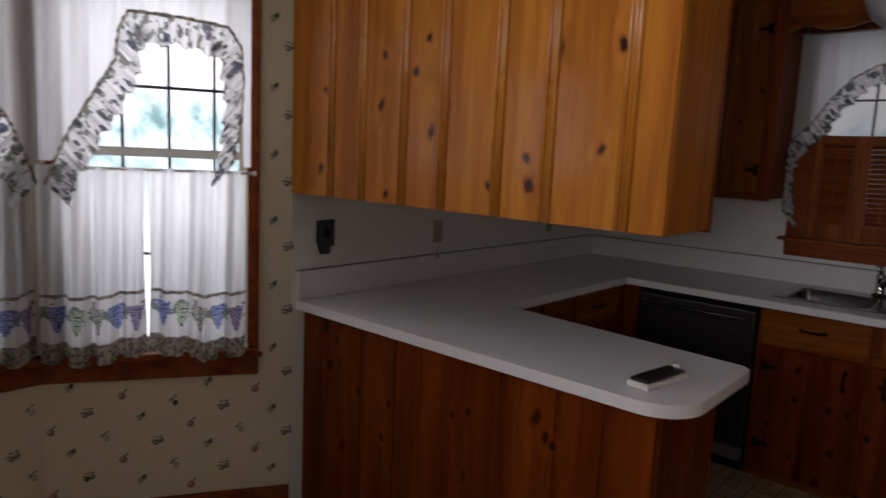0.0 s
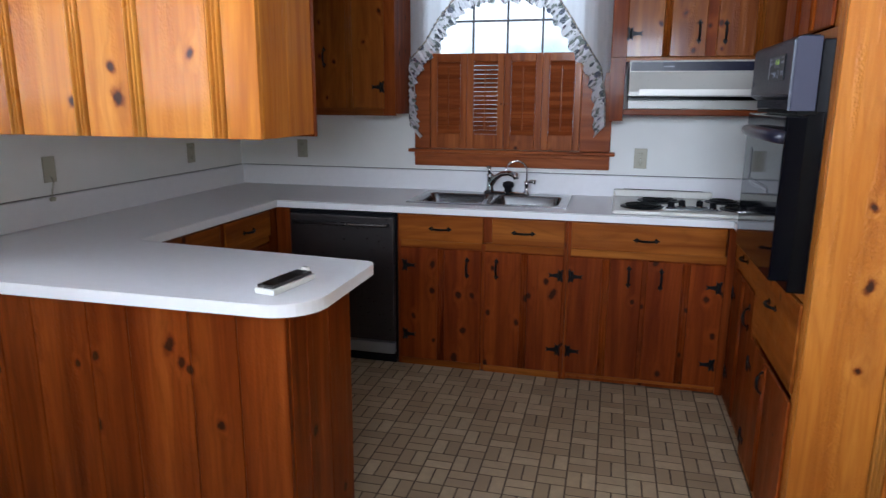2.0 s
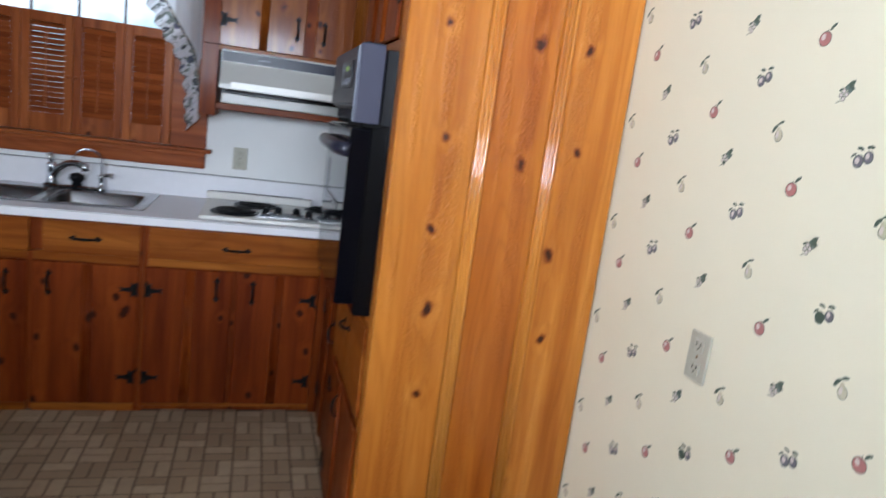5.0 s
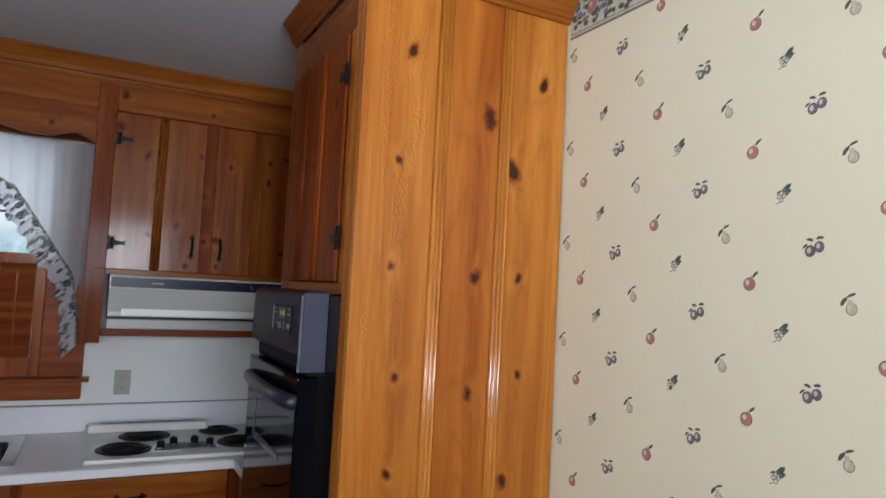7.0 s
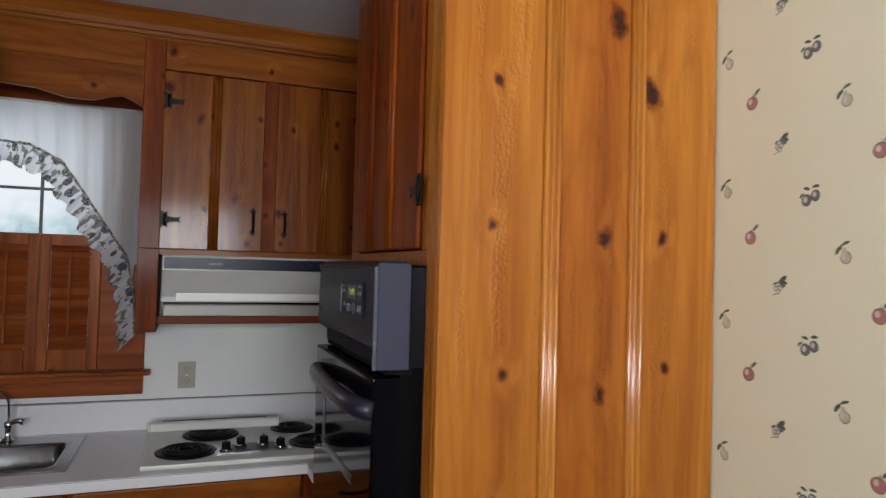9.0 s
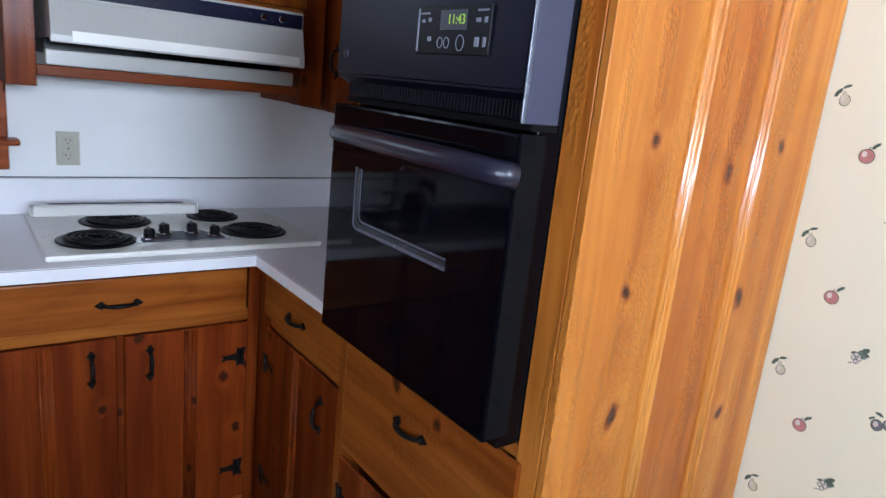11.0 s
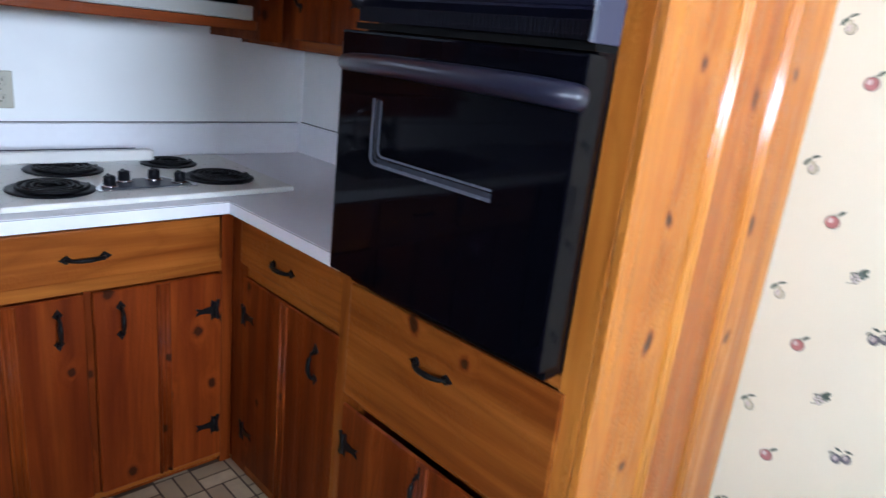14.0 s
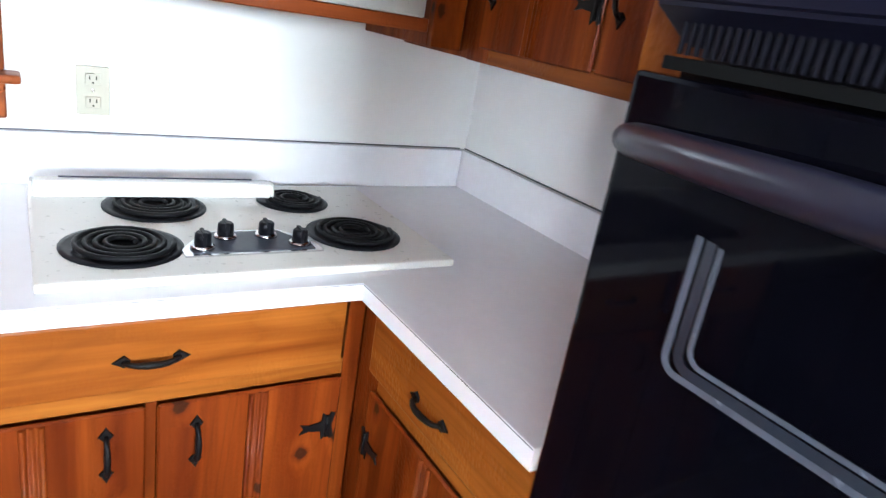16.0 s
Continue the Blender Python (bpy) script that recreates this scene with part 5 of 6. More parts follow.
plank_door(cab, fx, -1.150, -0.770, 1.378, 2.39, PINE_Z, (-0.81, 1.525), ((-1.135, 1, 1.5),))

# soffit board, scalloped valance and crown
structure("trim", [(1.2225, 2.4045, -0.310, -0.2895, 2.385, 2.50)], PINE_SOFFIT, 0.002)
structure("trim", [(0.001, 3.39, -0.300, -0.285, 2.5005, TOP - 0.003)], PINE_SOFFIT, 0.0)
bm = bmesh.new()
wave = []
HALF = [(0.0, 2.270), (0.125, 2.268), (0.230, 2.261), (0.325, 2.238), (0.42, 2.236), (0.475, 2.254), (0.515, 2.264), (0.55, 2.250), (0.590, 2.226)]
for dx, zz in reversed(HALF):
    wave.append((1.8135 - dx, zz))
for dx, zz in HALF[1:]:
    wave.append((1.8135 + dx, zz))
slab(bm, [(2.4035, 2.3845), (1.2235, 2.3845)] + wave, "y", -0.308, -0.290)
part("trim", bm, PINE_SOFFIT, kind="structure")
for a, b, o in (((0.001, -0.310), (3.39, -0.310), (0, -1, 0)), ((3.390, -0.311), (3.390, TY1), (-1, 0, 0))):
    c = crown_strip("trim", a, b, o)
    tagged(c, kind="structure")

# ---- range hood ----
hood = thing("range_hood", (2.88, -0.2, 1.43), "off-white range hood with dark control band, under the wall cabinet", "range hood")
HX0, HX1 = 2.500, 3.222
bm = bmesh.new()
slab(bm, [(-0.310, 1.6615), (-0.448, 1.6615), (-0.452, 1.655), (-0.452, 1.606), (-0.455, 1.600), (-0.478, 1.508), (-0.478, 1.490), (-0.466, 1.488), (-0.440, 1.500), (0.058, 1.500), (0.058, 1.660)], "x", HX0, HX1)
part("canopy", bm, HOOD_ENAMEL, hood)
boxpart("control_band", (HX0 + 0.004, HX1 - 0.004, -0.4550, -0.4525, 1.610, 1.653), HOOD_BAND, hood, "dark blue control band", 0)
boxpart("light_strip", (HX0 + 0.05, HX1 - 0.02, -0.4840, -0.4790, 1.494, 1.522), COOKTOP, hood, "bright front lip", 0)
for x in (3.085, 3.145):
    bm = bmesh.new()
    lathe(bm, [(0.010, 0.0), (0.010, 0.006), (0.007, 0.008)], (x, -0.4552, 1.632), "y", 12)
    part("knob", bm, CHROME, hood, "chrome knob")
boxpart("name_bar", (2.66, 2.71, -0.4568, -0.4552, 1.628, 1.634), LABEL_WHITE, hood, "pale name bar", 0)
boxpart("lower_lip", (HX0 + 0.002, 3.258, -0.312, -0.285, 1.424, 1.470), HOOD_ENAMEL, hood, "lower enamel lip", 0.004)
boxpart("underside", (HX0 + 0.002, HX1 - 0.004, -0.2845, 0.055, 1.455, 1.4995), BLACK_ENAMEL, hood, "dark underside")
structure("trim", [(2.481, 3.2845, -0.290, -0.268, 1.392, 1.4235)], PINE_RED, 0.003)

# ---- shutters ----
for i in range(4):
    x0 = 1.3375 + i * 0.2268
    x1 = x0 + 0.2255
    sh = thing("window_shutter", ((x0 + x1) / 2, 0.05, 1.172), "reddish pine louvred shutter, closed, in the lower window half", "shutter", "window shutters")
    y0, y1 = 0.040, 0.060
    for a, b in ((x0, x0 + 0.040), (x1 - 0.040, x1)):
        boxpart("stile", (a, b, y0, y1, 1.172, 1.738), PINE_RED_Z, sh, "", 0.003)
    for z0, z1 in ((1.172, 1.262), (1.690, 1.738)):
        boxpart("rail", (x0 + 0.0405, x1 - 0.0405, y0, y1, z0, z1), PINE_RED_Z, sh, "", 0.003)
    tilt = (53, 46, 60, 55)[i]
    n = 17
    for k in range(n):
        zc = 1.275 + k * (1.680 - 1.275) / (n - 1)
        bm = bmesh.new()
        box(bm, x0 + 0.041, x1 - 0.041, -0.0155, 0.0155, -0.0022, 0.0022, 0.001, turn=Matrix.Translation((0, 0.050, zc)) @ Matrix.Rotation(radians(tilt), 4, "X"))
        part("louvre", bm, PINE_RED, sh)
    boxpart("tilt_rod", ((x0 + x1) / 2 - 0.004, (x0 + x1) / 2 + 0.004, 0.026, 0.033, 1.29, 1.66), PINE_RED_Z, sh, "thin tilt rod", 0.001)
    if i in (1, 2):
        bm = bmesh.new()
        lathe(bm, [(0.004, 0.0), (0.004, 0.008), (0.008, 0.012), (0.006, 0.018), (0.001, 0.019)], (x1 - 0.016 if i == 1 else x0 + 0.016, 0.0395, 1.445), "y", 12)
        part("knob", bm, PINE_RED_Z, sh)


# ---- curtains ----
def at_wall(m, s, d, z):
    return m @ Vector((s, d, z))


def cloth_sheet(name, m, s0, s1, z_low, z_high, parent, mats, depth=0.05, folds=60.0, amp=0.010, bands=(), cols=70, rows=14, gather=0.0, label="", seed=0.0, pull_in=(0.0, 0.0)):
    """Hanging cloth. z_low and z_high are functions of s; bands: (share of height from below, material slot)."""
    bm = bmesh.new()
    grid = []
    for j in range(rows + 1):
        row = []
        v = j / rows
        for i in range(cols + 1):
            u = i / cols
            inner = math.sin(v * math.pi) ** 1.5
            s = s0 + pull_in[0] * inner * (1 - u) + (s1 - s0 - pull_in[1] * inner * u) * u
            lo, hi = z_low(s), z_high(s)
            zz = lo + (hi - lo) * v
            a = amp * (0.45 + 0.55 * (1 - v))
            d = depth + a * math.sin(folds * s + seed + 1.3 * math.sin(7 * s + seed)) + 0.4 * a * math.sin(2.3 * folds * s + 3 * v)
            row.append(bm.verts.new(at_wall(m, s, d, zz)))
        grid.append(row)
    flat = bm.loops.layers.uv.new("cloth")
    for j in range(rows):
        mi = 0
        for share, slot in bands:
            if (j + 0.5) / rows < share:
                mi = slot
                break
        for i in range(cols):
            f = bm.faces.new((grid[j][i], grid[j][i + 1], grid[j + 1][i + 1], grid[j + 1][i]))
            f.smooth, f.material_index = True, mi
            for loop, (a, b) in zip(f.loops, ((i, j), (i + 1, j), (i + 1, j + 1), (i, j + 1))):
                loop[flat].uv = ((s1 - s0) * a / cols, 0.73 * b / rows)
    return part(name, bm, mats, parent, label)


def ruffle_band(name, m, path, width, depth, parent, label, waves=3.0, mats=None):
    """A gathered band of printed cloth that follows a path of (s, z), hanging to the inner side."""
    pts = []
    for (s0, z0), (s1, z1) in zip(path, path[1:]):
        k = max(2, int(math.hypot(s1 - s0, z1 - z0) / 0.006))
        pts += [(s0 + (s1 - s0) * i / k, z0 + (z1 - z0) * i / k) for i in range(k)]
    pts.append(path[-1])
    cs = sum(p[0] for p in path) / len(path)
    bm = bmesh.new()
    rows = []
    for idx, (s, z) in enumerate(pts):
        a = pts[max(idx - 3, 0)]
        b = pts[min(idx + 3, len(pts) - 1)]
        t = Vector((b[0] - a[0], b[1] - a[1])).normalized()
        nrm = Vector((-t.y, t.x))
        if nrm.y > 0:
            nrm = -nrm
        if abs(t.y) > 0.6:
            nrm = Vector((1.2 if cs > s else -1.2, -1.3)).normalized()
        ph = idx * waves * 0.32
        row = []
        for k, w in enumerate((-0.12, 0.0, 0.35, 0.7, 1.0)):
            ww = width * w * (1 + 0.10 * math.sin(ph * 0.5) + 0.05 * math.sin(ph * 0.21 + 1))
            d = depth + (0.006 + 0.018 * abs(w)) * math.sin(ph + 0.8 * math.sin(ph * 0.37) + 0.15 * k) + 0.008
            row.append(bm.verts.new(at_wall(m, s + nrm.x * ww, d, z + nrm.y * ww)))
        rows.append(row)
    for p, q in zip(rows, rows[1:]):
        for k in range(4):
            f = bm.faces.new((p[k], p[k + 1], q[k + 1], q[k]))
            f.smooth = True
            f.material_index = 1 if k == 0 else 0
    return part(name, bm, mats or [RUFFLE, HEM], parent, label)


def arch_of(path):
    """The arch's height above s, between its highest points."""
    def f(s):
        best = None
        for (s0, z0), (s1, z1) in zip(path, path[1:]):
            lo, hi = sorted((s0, s1))
            if lo <= s <= hi and hi - lo > 1e-6:
                zz = z0 + (z1 - z0) * (s - s0) / (s1 - s0)
                best = zz if best is None else max(best, zz)
        if best is None:
            best = path[0][1] if abs(s - path[0][0]) < abs(s - path[-1][0]) else path[-1][1]
        return best
    return f


# sink window
swag = thing("window_swag", (1.82, 0.0, 1.3), "sheer white swag curtain with grape-print ruffle, framing the sink window", "curtain")
SW = [(1.235, 1.30), (1.215, 1.45), (1.195, 1.60), (1.235, 1.70), (1.330, 1.80), (1.41, 1.93), (1.50, 2.03), (1.60, 2.085), (1.79, 2.10), (1.98, 2.085), (2.09, 2.03), (2.18, 1.90), (2.27, 1.76), (2.345, 1.65), (2.375, 1.50), (2.385, 1.32)]
top_arch = arch_of(SW)
cloth_sheet("sheer_panel", MN, 1.20, 2.40, lambda s: top_arch(min(max(s, 1.24), 2.37)) if 1.24 < s < 2.37 else 1.62, lambda s: 2.265, swag, CLOTH, 0.075, 75, 0.009, label="sheer white panel", cols=110)
ruffle_band("ruffle", MN, SW, 0.086, 0.095, swag, "grape-print gathered ruffle")
bm = bmesh.new()
tube(bm, [(1.19, NORTH - 0.078, 2.27), (2.42, NORTH - 0.078, 2.27)], 0.006, 8)
part("rod", bm, WHITE_ENAMEL, swag, "white curtain rod")

# bay windows: swags and cafe curtains
def bay_dressing(m, s0, s1, seed, arch):
    sw = thing("window_swag", m @ Vector(((s0 + s1) / 2, 0.06, 1.4)), "sheer white swag curtain with fruit-print ruffle, in the dining bay", "curtain", "bay curtains")
    fa = arch_of(arch)
    cloth_sheet("sheer_panel", m, s0, s1, lambda s: max(fa(s), 1.46), lambda s: 2.32, sw, CLOTH, 0.085, 60, 0.012, label="sheer white panel", seed=seed, cols=90)
    ruffle_band("ruffle", m, arch, 0.10, 0.105, sw, "fruit-print gathered ruffle")
    bm = bmesh.new()
    tube(bm, [at_wall(m, s0, 0.08, 2.30), at_wall(m, s1, 0.08, 2.30)], 0.006, 8)
    part("rod", bm, WHITE_ENAMEL, sw, "white curtain rod")
    cf = thing("cafe_curtain", m @ Vector(((s0 + s1) / 2, 0.05, 0.7)), "sheer white cafe curtain with grape-print hem, in the dining bay", "curtain", "bay curtains")
    mid = (s0 + s1) / 2 - 0.002
    for a, b, p in ((s0 + 0.02, mid - 0.001, (0.0, 0.010)), (mid + 0.001, s1 - 0.02, (0.006, 0.0))):
        bend = lambda s: 0.715 + 0.020 * math.sin(14 * s + seed) - 0.012 * (s - s0)
        cloth_sheet("curtain_panel", m, a, b, bend, lambda s: 1.445, cf, [CLOTH, HEM, GRAPES], 0.070, 58, 0.030, ((0.115, 1), (0.335, 2), (0.355, 1)), cols=90, rows=56, label="gathered sheer panel", seed=seed, pull_in=p)
    bm = bmesh.new()
    tube(bm, [at_wall(m, s0 - 0.01, 0.066, 1.437), at_wall(m, s1 + 0.01, 0.066, 1.437)], 0.005, 8)
    tube(bm, [at_wall(m, s0 - 0.022, 0.066, 1.437), at_wall(m, s0 - 0.008, 0.066, 1.437)], 0.010, 8)
    part("rod", bm, WHITE_ENAMEL, cf, "white curtain rod")


ARCH1 = [(0.235, 1.46), (0.205, 1.62), (0.195, 1.77), (0.205, 1.90), (0.25, 1.965), (0.42, 1.985), (0.58, 1.990), (0.61, 1.93), (0.625, 1.82), (0.66, 1.76), (0.72, 1.66), (0.79, 1.54), (0.83, 1.45), (0.86, 1.37)]
bay_dressing(M1, 0.165, 0.928, 0.4, ARCH1)
ARCH2 = [(0.03, 1.37), (0.05, 1.45), (0.10, 1.58), (0.20, 1.74), (0.28, 1.86), (0.38, 1.95), (0.60, 1.99), (0.82, 1.95), (0.93, 1.84), (1.02, 1.66), (1.08, 1.48)]
bay_dressing(M2, 0.004, 1.17, 1.7, ARCH2)
bm = bmesh.new()
box(bm, 0.115, 0.165, 0.024, 0.05, 0.690, 0.708, 0.004, turn=M1)
tagged(part("sill_bracket", bm, PINE_RED), "small wooden peg at the end of the bay window sill", "bracket")


# ---- outlets and plates ----
def outlet(at, face, label, w=0.072, h=0.116, mat=None):
    """A duplex outlet plate; face: (axis, place, outward sign), at: (along, up)."""
    ob = thing("power_outlet", at_face(face, at[0], 0, at[1] - h / 2), label, "outlet")
    boxpart("plate", on_face(face, at[0] - w / 2, at[0] + w / 2, 0.0008, 0.006, at[1] - h / 2, at[1] + h / 2), mat or PLASTIC_IVORY, ob, "", 0.002)
    for dz in (-0.027, 0.027):
        bm = bmesh.new()
        box(bm, *on_face(face, at[0] - 0.017, at[0] + 0.017, 0.0062, 0.0085, at[1] + dz - 0.014, at[1] + dz + 0.014), 0.002)
        sock = part("socket", bm, mat or PLASTIC_IVORY, ob)
        bm = bmesh.new()
        for du in (-0.007, 0.007):
            box(bm, *on_face(face, at[0] + du - 0.0012, at[0] + du + 0.0012, 0.0086, 0.0091, at[1] + dz - 0.001, at[1] + dz + 0.008))
        box(bm, *on_face(face, at[0] - 0.002, at[0] + 0.002, 0.0086, 0.0091, at[1] + dz - 0.010, at[1] + dz - 0.006))
        part("slots", bm, DARK_SLOT, sock, "dark slots")
    bm = bmesh.new()
    box(bm, *on_face(face, at[0] - 0.003, at[0] + 0.003, 0.0062, 0.0075, at[1] - 0.003, at[1] + 0.003), 0.001)
    part("screw", bm, CHROME, ob)
    return ob


FN, FE, FWL = ("y", NORTH, -1), ("x", EAST, -1), ("x", WEST, 1)
outlet((2.600, 1.137), FN, "ivory power outlet on the painted wall above the cooktop")
outlet((0.455, 1.150), FN, "ivory power outlet on the painted wall in the corner")
outlet((-2.43, 1.015), FE, "ivory power outlet on the fruit wallpaper")
outlet((-0.50, 1.150), FWL, "ivory power outlet on the painted side wall")
cord = thing("cord_outlet", (0.0, -1.55, 1.10), "ivory outlet with a short hanging cord, on the side wall", "outlet")
boxpart("plate", on_face(FWL, -1.585, -1.515, 0.0008, 0.006, 1.095, 1.210), PLASTIC_IVORY, cord)
bm = bmesh.new()
tube(bm, [(0.010, -1.550, 1.12), (0.022, -1.552, 1.10), (0.018, -1.562, 1.06), (0.024, -1.572, 1.03)], 0.003, 6)
box(bm, 0.012, 0.034, -1.585, -1.558, 1.014, 1.032, 0.004)
part("cord", bm, PLASTIC_IVORY, cord)
plate = thing("wall_phone_plate", (0.0, -2.285, 1.10), "dark blue-grey phone mounting plate on the side wall", "wall plate")
bm = bmesh.new()
slab(bm, [(-2.325, 1.240), (-2.238, 1.245), (-2.238, 1.130), (-2.258, 1.130), (-2.262, 1.098), (-2.305, 1.098), (-2.325, 1.150)], "x", 0.001, 0.016)
part("plate", bm, DARK_PLATE, plate)
bm = bmesh.new()
box(bm, 0.0165, 0.019, -2.298, -2.262, 1.17, 1.21, 0.001)
part("jack", bm, PLASTIC_BLACK, plate)

# ---- ceiling lamp ----
lampo = thing("ceiling_lamp", (1.80, -0.75, 2.1), "milk-white glass ceiling lamp hanging near the sink", "lamp")
bm = bmesh.new()
lathe(bm, [(0.06, 0.33), (0.075, 0.31), (0.12, 0.28), (0.165, 0.20), (0.172, 0.13), (0.140, 0.06), (0.08, 0.015), (0.005, 0.0)], (1.80, -0.75, 2.12), steps=32)
part("shade", bm, LAMP_GLASS, lampo)
bm = bmesh.new()
lathe(bm, [(0.03, -0.001), (0.03, 0.09), (0.07, 0.11), (0.07, 0.148)], (1.80, -0.75, 2.45), steps=20)
part("mount", bm, CHROME, lampo, "chrome mount")


# ---- wallpaper print ----
def motif(bm, kind, put, size=1.0):
    """One small printed fruit; put(u, v) gives the place on the wall. Slots: 0 red 1 green 2 purple 3 pear 4 grape 5 pale."""
    def layer():
        return 0.0003 + 0.00004 * (len(bm.faces) % 24)

    def blob(cu, cv, ru, rv, mi, k=10, turn=0.0, rim=True):
        for grow, slot in (((0.0013, 1), (0.0, mi)) if rim else ((0.0, mi),)):
            vs = []
            for i in range(k):
                a = 2 * math.pi * i / k
                u, v = (ru + grow) * math.cos(a), (rv + grow) * math.sin(a)
                vs.append(bm.verts.new(put((cu + u * math.cos(turn) - v * math.sin(turn)) * size, (cv + u * math.sin(turn) + v * math.cos(turn)) * size, layer())))
            bm.faces.new(vs).material_index = slot

    def leaf(cu, cv, length, width, turn):
        shape = [(-0.5, 0.0), (-0.25, 0.42), (0.05, 0.5), (0.28, 0.30), (0.5, 0.0), (0.22, -0.42), (-0.05, -0.30), (-0.28, -0.38)]
        w = layer()
        pts = [((cu + a * length * math.cos(turn) - b * width * math.sin(turn)) * size, (cv + a * length * math.sin(turn) + b * width * math.cos(turn)) * size) for a, b in shape]
        bm.faces.new([bm.verts.new(put(u, v, w)) for u, v in pts]).material_index = 1

    if kind == 0:
        blob(0.004, -0.012, 0.0088, 0.0095, 3)
        blob(0.001, -0.002, 0.0050, 0.0070, 3, 8, rim=False)
        blob(0.000, -0.010, 0.0035, 0.0065, 5, rim=False)
        leaf(-0.009, 0.001, 0.021, 0.0085, 0.95)
        leaf(0.004, 0.012, 0.018, 0.0060, 0.40)
    elif kind == 1:
        blob(-0.002, -0.006, 0.0122, 0.0118, 0, 14)
        blob(-0.006, -0.003, 0.0045, 0.0055, 5, rim=False)
        leaf(0.010, 0.013, 0.019, 0.0070, 0.75)
        leaf(0.000, 0.008, 0.008, 0.0020, 1.4)
    elif kind == 2:
        for du, dv in ((0.004, 0.009), (0.010, 0.004), (-0.002, 0.004), (0.004, -0.002), (-0.006, -0.003), (-0.001, -0.009)):
            blob(du, dv, 0.0036, 0.0036, 4 if du + dv > 0.004 else 5, 8)
        leaf(0.010, 0.014, 0.020, 0.0105, 0.75)
        leaf(0.012, 0.008, 0.015, 0.0085, -0.2)
        leaf(-0.007, 0.006, 0.012, 0.0050, 0.5)
        leaf(-0.009, -0.014, 0.011, 0.0020, 0.35)
    else:
        blob(-0.007, -0.009, 0.0088, 0.0098, 2, 11)
        blob(-0.009, -0.008, 0.0042, 0.0055, 5, 9, rim=False)
        blob(0.010, -0.002, 0.0082, 0.0092, 2, 11)
        blob(0.008, 0.000, 0.0036, 0.005, 5, 9, rim=False)
        leaf(-0.007, 0.011, 0.015, 0.0065, -0.2)
        leaf(0.011, 0.014, 0.016, 0.0065, 0.1)
        leaf(-0.017, 0.000, 0.013, 0.0050, 0.7)


def print_wall(put, cols, parent, z_min, z_max, skip, z_first=2.122, step=0.0694, drop=-0.1085, period=0.2885, order=1, first_kind=0):
    bm = bmesh.new()
    count = 0
    for c in range(cols):
        z = z_first + drop * c
        z += math.ceil((z_min - z) / period) * period
        while z < z_max:
            s = step * c
            if not skip(s, z):
                motif(bm, (first_kind + order * c) % 4, lambda u, v, w, s=s, z=z: put(s, u, w, z + v), 1.12)
                count += 1
            z += period
    return part("fruit_print", bm, [INK_RED, INK_GREEN, INK_PURPLE, INK_PEAR, INK_GRAPE, INK_PALE], parent, "small scattered fruit print", "stuff")


OUTS = [(-2.43, 1.015)]
print_wall(lambda s, u, w, z: (EAST - w, -1.951 - s - u, z), 40, wall_e, 0.13, 2.45, lambda s, z: abs(-1.951 - s + 2.43) < 0.05 and abs(z - 1.015) < 0.075, step=0.0712)
hole_skip = lambda a, b: (lambda s, z: a - 0.1 < s < b + 0.1 and 0.59 < z < 2.25)
bay_print = dict(z_first=0.610, step=0.0635, drop=0.1, period=0.266, order=-1, first_kind=3)
print_wall(lambda s, u, w, z: M1 @ Vector((s + 0.014 - u, w, z)), 15, wall_b1, 0.12, 2.56, lambda s, z: 0.09 < s < 0.87 and 0.595 < z < 2.20, **bay_print)
bay_print.update(z_first=0.610 + 1.5, first_kind=0)
print_wall(lambda s, u, w, z: M2 @ Vector((s + 0.04 - u, w, z)), 18, wall_b2, 0.12, 2.56, lambda s, z: z > 0.60 and z < 2.24, **bay_print)

# the border under the ceiling
rnd = random.Random(4)
bm = bmesh.new()
def strip_quad(y0, y1, z0, z1, w, mi):
    f = bm.faces.new([bm.verts.new((EAST - w, a, b)) for a, b in ((y0, z0), (y1, z0), (y1, z1), (y0, z1))])
    f.material_index = mi
YE = -5.3
strip_quad(YE, -1.93, 2.462, 2.596, 0.0003, 4)
strip_quad(YE, -1.93, 2.462, 2.470, 0.0006, 3)
strip_quad(YE, -1.93, 2.476, 2.479, 0.0006, 3)
def border_disc(cy, cz, ry, rz, w, mi, k=9):
    f = bm.faces.new([bm.verts.new((EAST - w, cy + ry * math.cos(2 * math.pi * a / k), cz + rz * math.sin(2 * math.pi * a / k))) for a in range(k)])
    f.material_index = mi


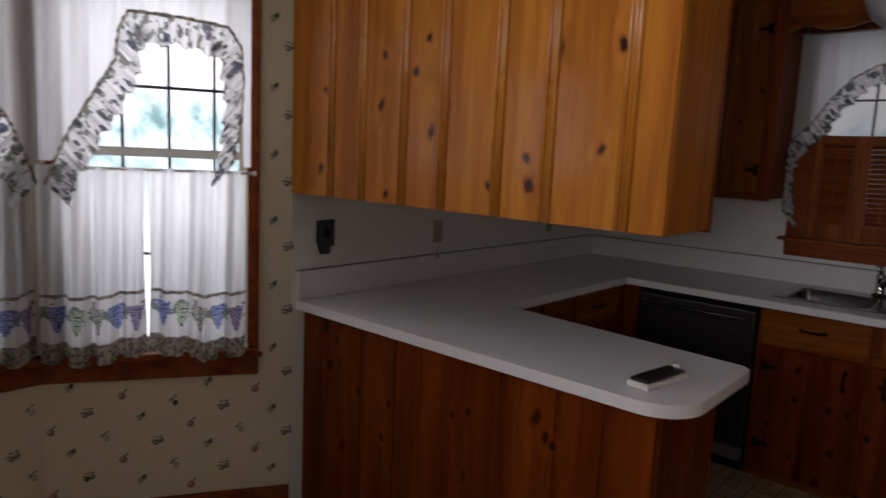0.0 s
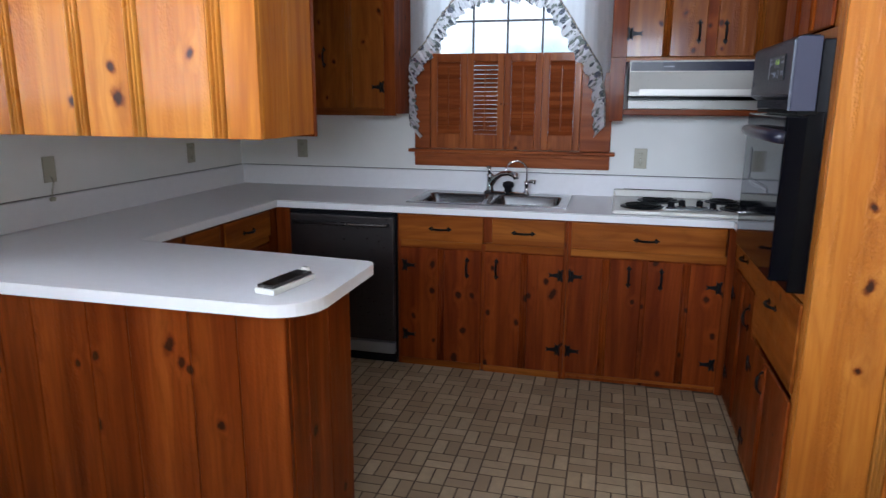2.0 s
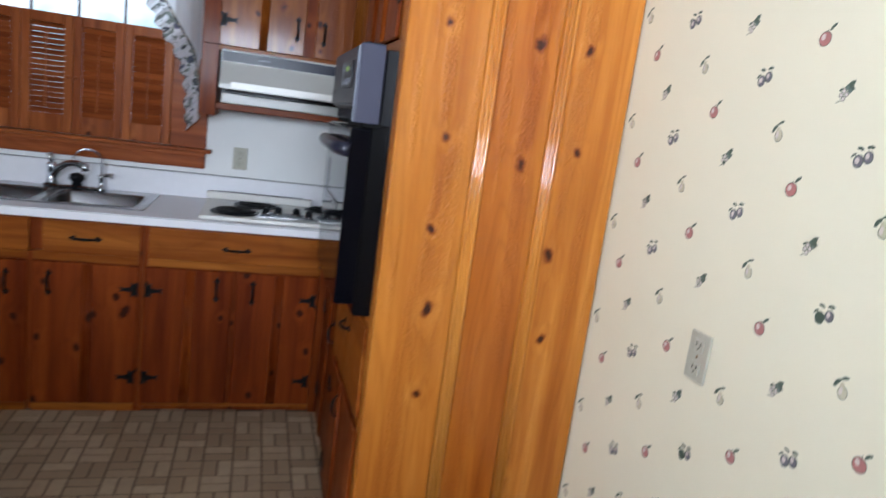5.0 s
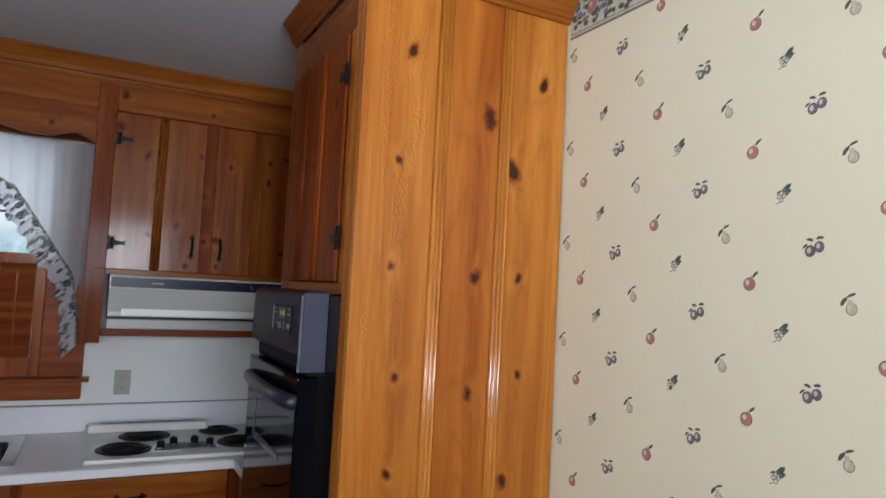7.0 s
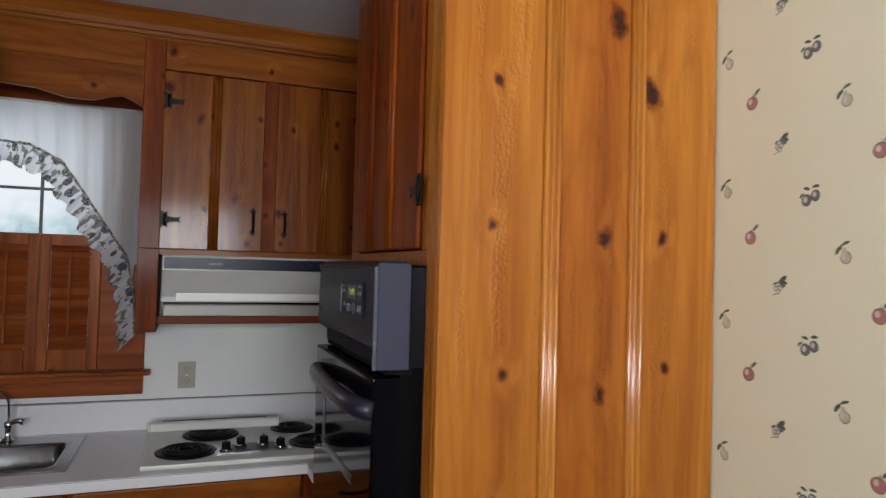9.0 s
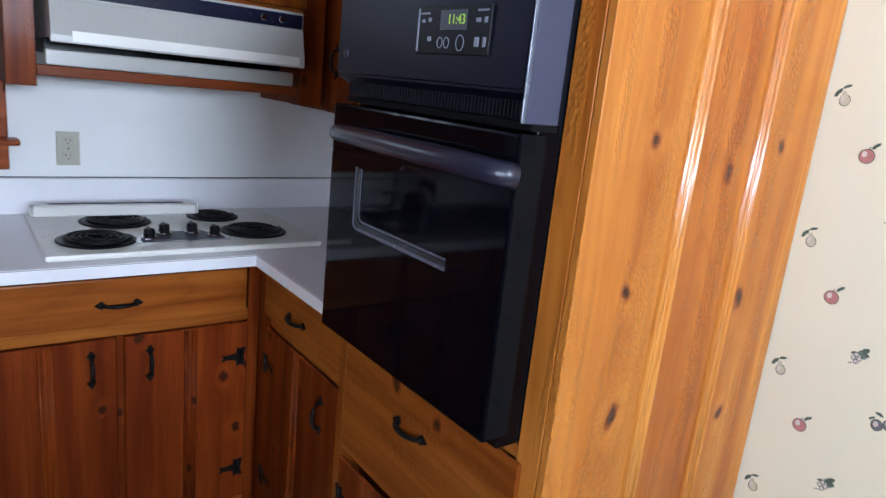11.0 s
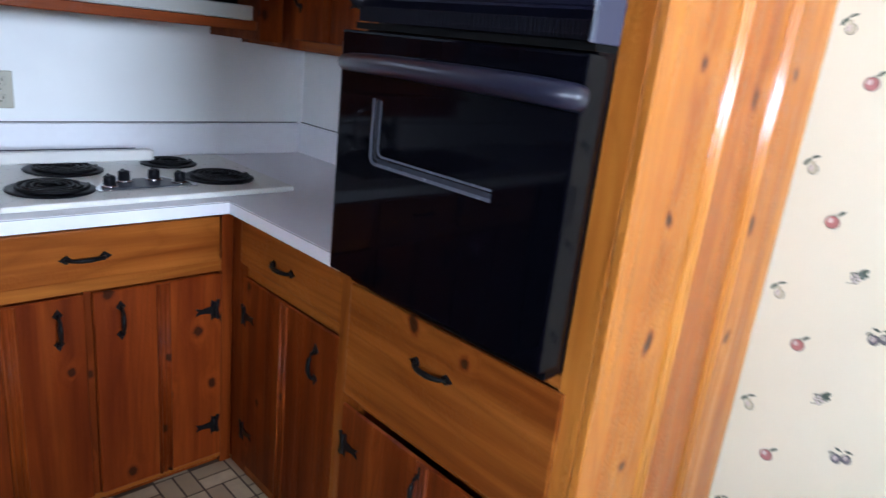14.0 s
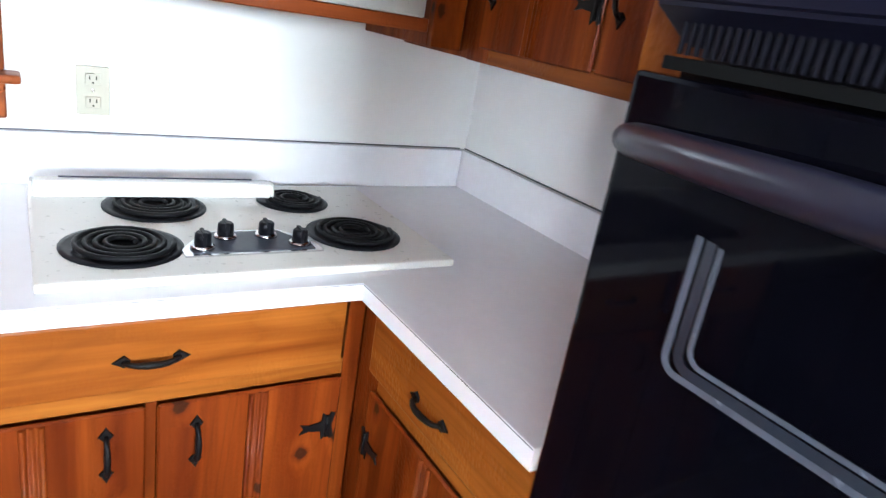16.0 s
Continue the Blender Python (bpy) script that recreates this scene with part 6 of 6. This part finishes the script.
y, turn_no = -1.950, 0
while y > YE:
    for k in range(16):
        border_disc(y - rnd.uniform(-0.01, 0.06), rnd.uniform(2.486, 2.590), rnd.uniform(0.006, 0.014), rnd.uniform(0.005, 0.010), 0.0008 + 0.00002 * k, 3 if k % 4 == 0 else 1, 6)
    fruit = turn_no % 4
    cz = rnd.uniform(2.520, 2.556)
    if fruit in (0, 2):
        for k in range(16):
            border_disc(y - 0.028 + rnd.uniform(-0.020, 0.020), cz + rnd.uniform(-0.030, 0.026), 0.0062, 0.0062, 0.0011 + 0.00001 * k, 2 if fruit == 0 or k % 3 else 5, 8)
            border_disc(y - 0.028 + rnd.uniform(-0.020, 0.020), cz + rnd.uniform(-0.030, 0.026), 0.0022, 0.0022, 0.0013 + 0.00001 * k, 4, 6)
    else:
        border_disc(y - 0.028, cz, 0.0225, 0.024, 0.0012, 1, 14)
        border_disc(y - 0.028, cz, 0.0205, 0.022, 0.0013, 0 if fruit == 1 else 3, 14)
        border_disc(y - 0.022, cz + 0.007, 0.006, 0.008, 0.0014, 4, 9)
    y -= 0.050
    turn_no += 1
part("fruit_border", bm, [INK_RED, INK_GREEN, INK_BLUE, INK_STRIPE, INK_BAND, INK_PURPLE], wall_e, "dense fruit border under the ceiling", "stuff")

# ---- floor tiles, basket weave ----
floor_ob = bpy.data.objects["floor"]
BLOCK, GAP = 0.11525, 0.0070
TX, TY = 2.9125, -1.632


def tile_mesh(w, h):
    bm = bmesh.new()
    box(bm, -w / 2, w / 2, -h / 2, h / 2, -0.0045, -0.0012)
    me = bpy.data.meshes.new("tile")
    bm.to_mesh(me)
    bm.free()
    me.materials.append(TILE)
    return me


FLAT, TALL = tile_mesh(BLOCK - GAP, BLOCK / 2 - GAP), tile_mesh(BLOCK / 2 - GAP, BLOCK - GAP)
verts, faces = [], []
for i in range(-30, 7):
    for j in range(-34, 11):
        cx, cy = TX + (i + 0.5) * BLOCK, TY + (j + 0.5) * BLOCK
        for k in (-0.25, 0.25):
            flat = (i + j) % 2 == 0
            x, y = (cx, cy + k * BLOCK) if flat else (cx + k * BLOCK, cy)
            if not (0.5 < x < 3.66 or y < -2.6) or x < -0.45 or x > 3.66 or y > -0.55:
                continue
            if 1.85 < x < 3.06 and -2.22 < y:
                t = new("tile", FLAT if flat else TALL)
                t.location = (x, y, 0)
                t.parent = floor_ob
            else:
                w, h = (BLOCK - GAP, BLOCK / 2 - GAP) if flat else (BLOCK / 2 - GAP, BLOCK - GAP)
                n = len(verts)
                for zz, g in ((-0.0045, 0.0), (-0.0012, 0.0)):
                    verts += [(x + a * (w / 2 + g), y + b * (h / 2 + g), zz) for a, b in ((-1, -1), (1, -1), (1, 1), (-1, 1))]
                faces += [(n + 4, n + 5, n + 6, n + 7)] + [(n + a, n + (a + 1) % 4, n + 4 + (a + 1) % 4, n + 4 + a) for a in range(4)]
me = bpy.data.meshes.new("tiles")
me.from_pydata(verts, [], faces)
me.materials.append(TILES_FAR)
far_tiles = new("tiles", me)
far_tiles.parent = floor_ob
tagged(far_tiles, kind="stuff")
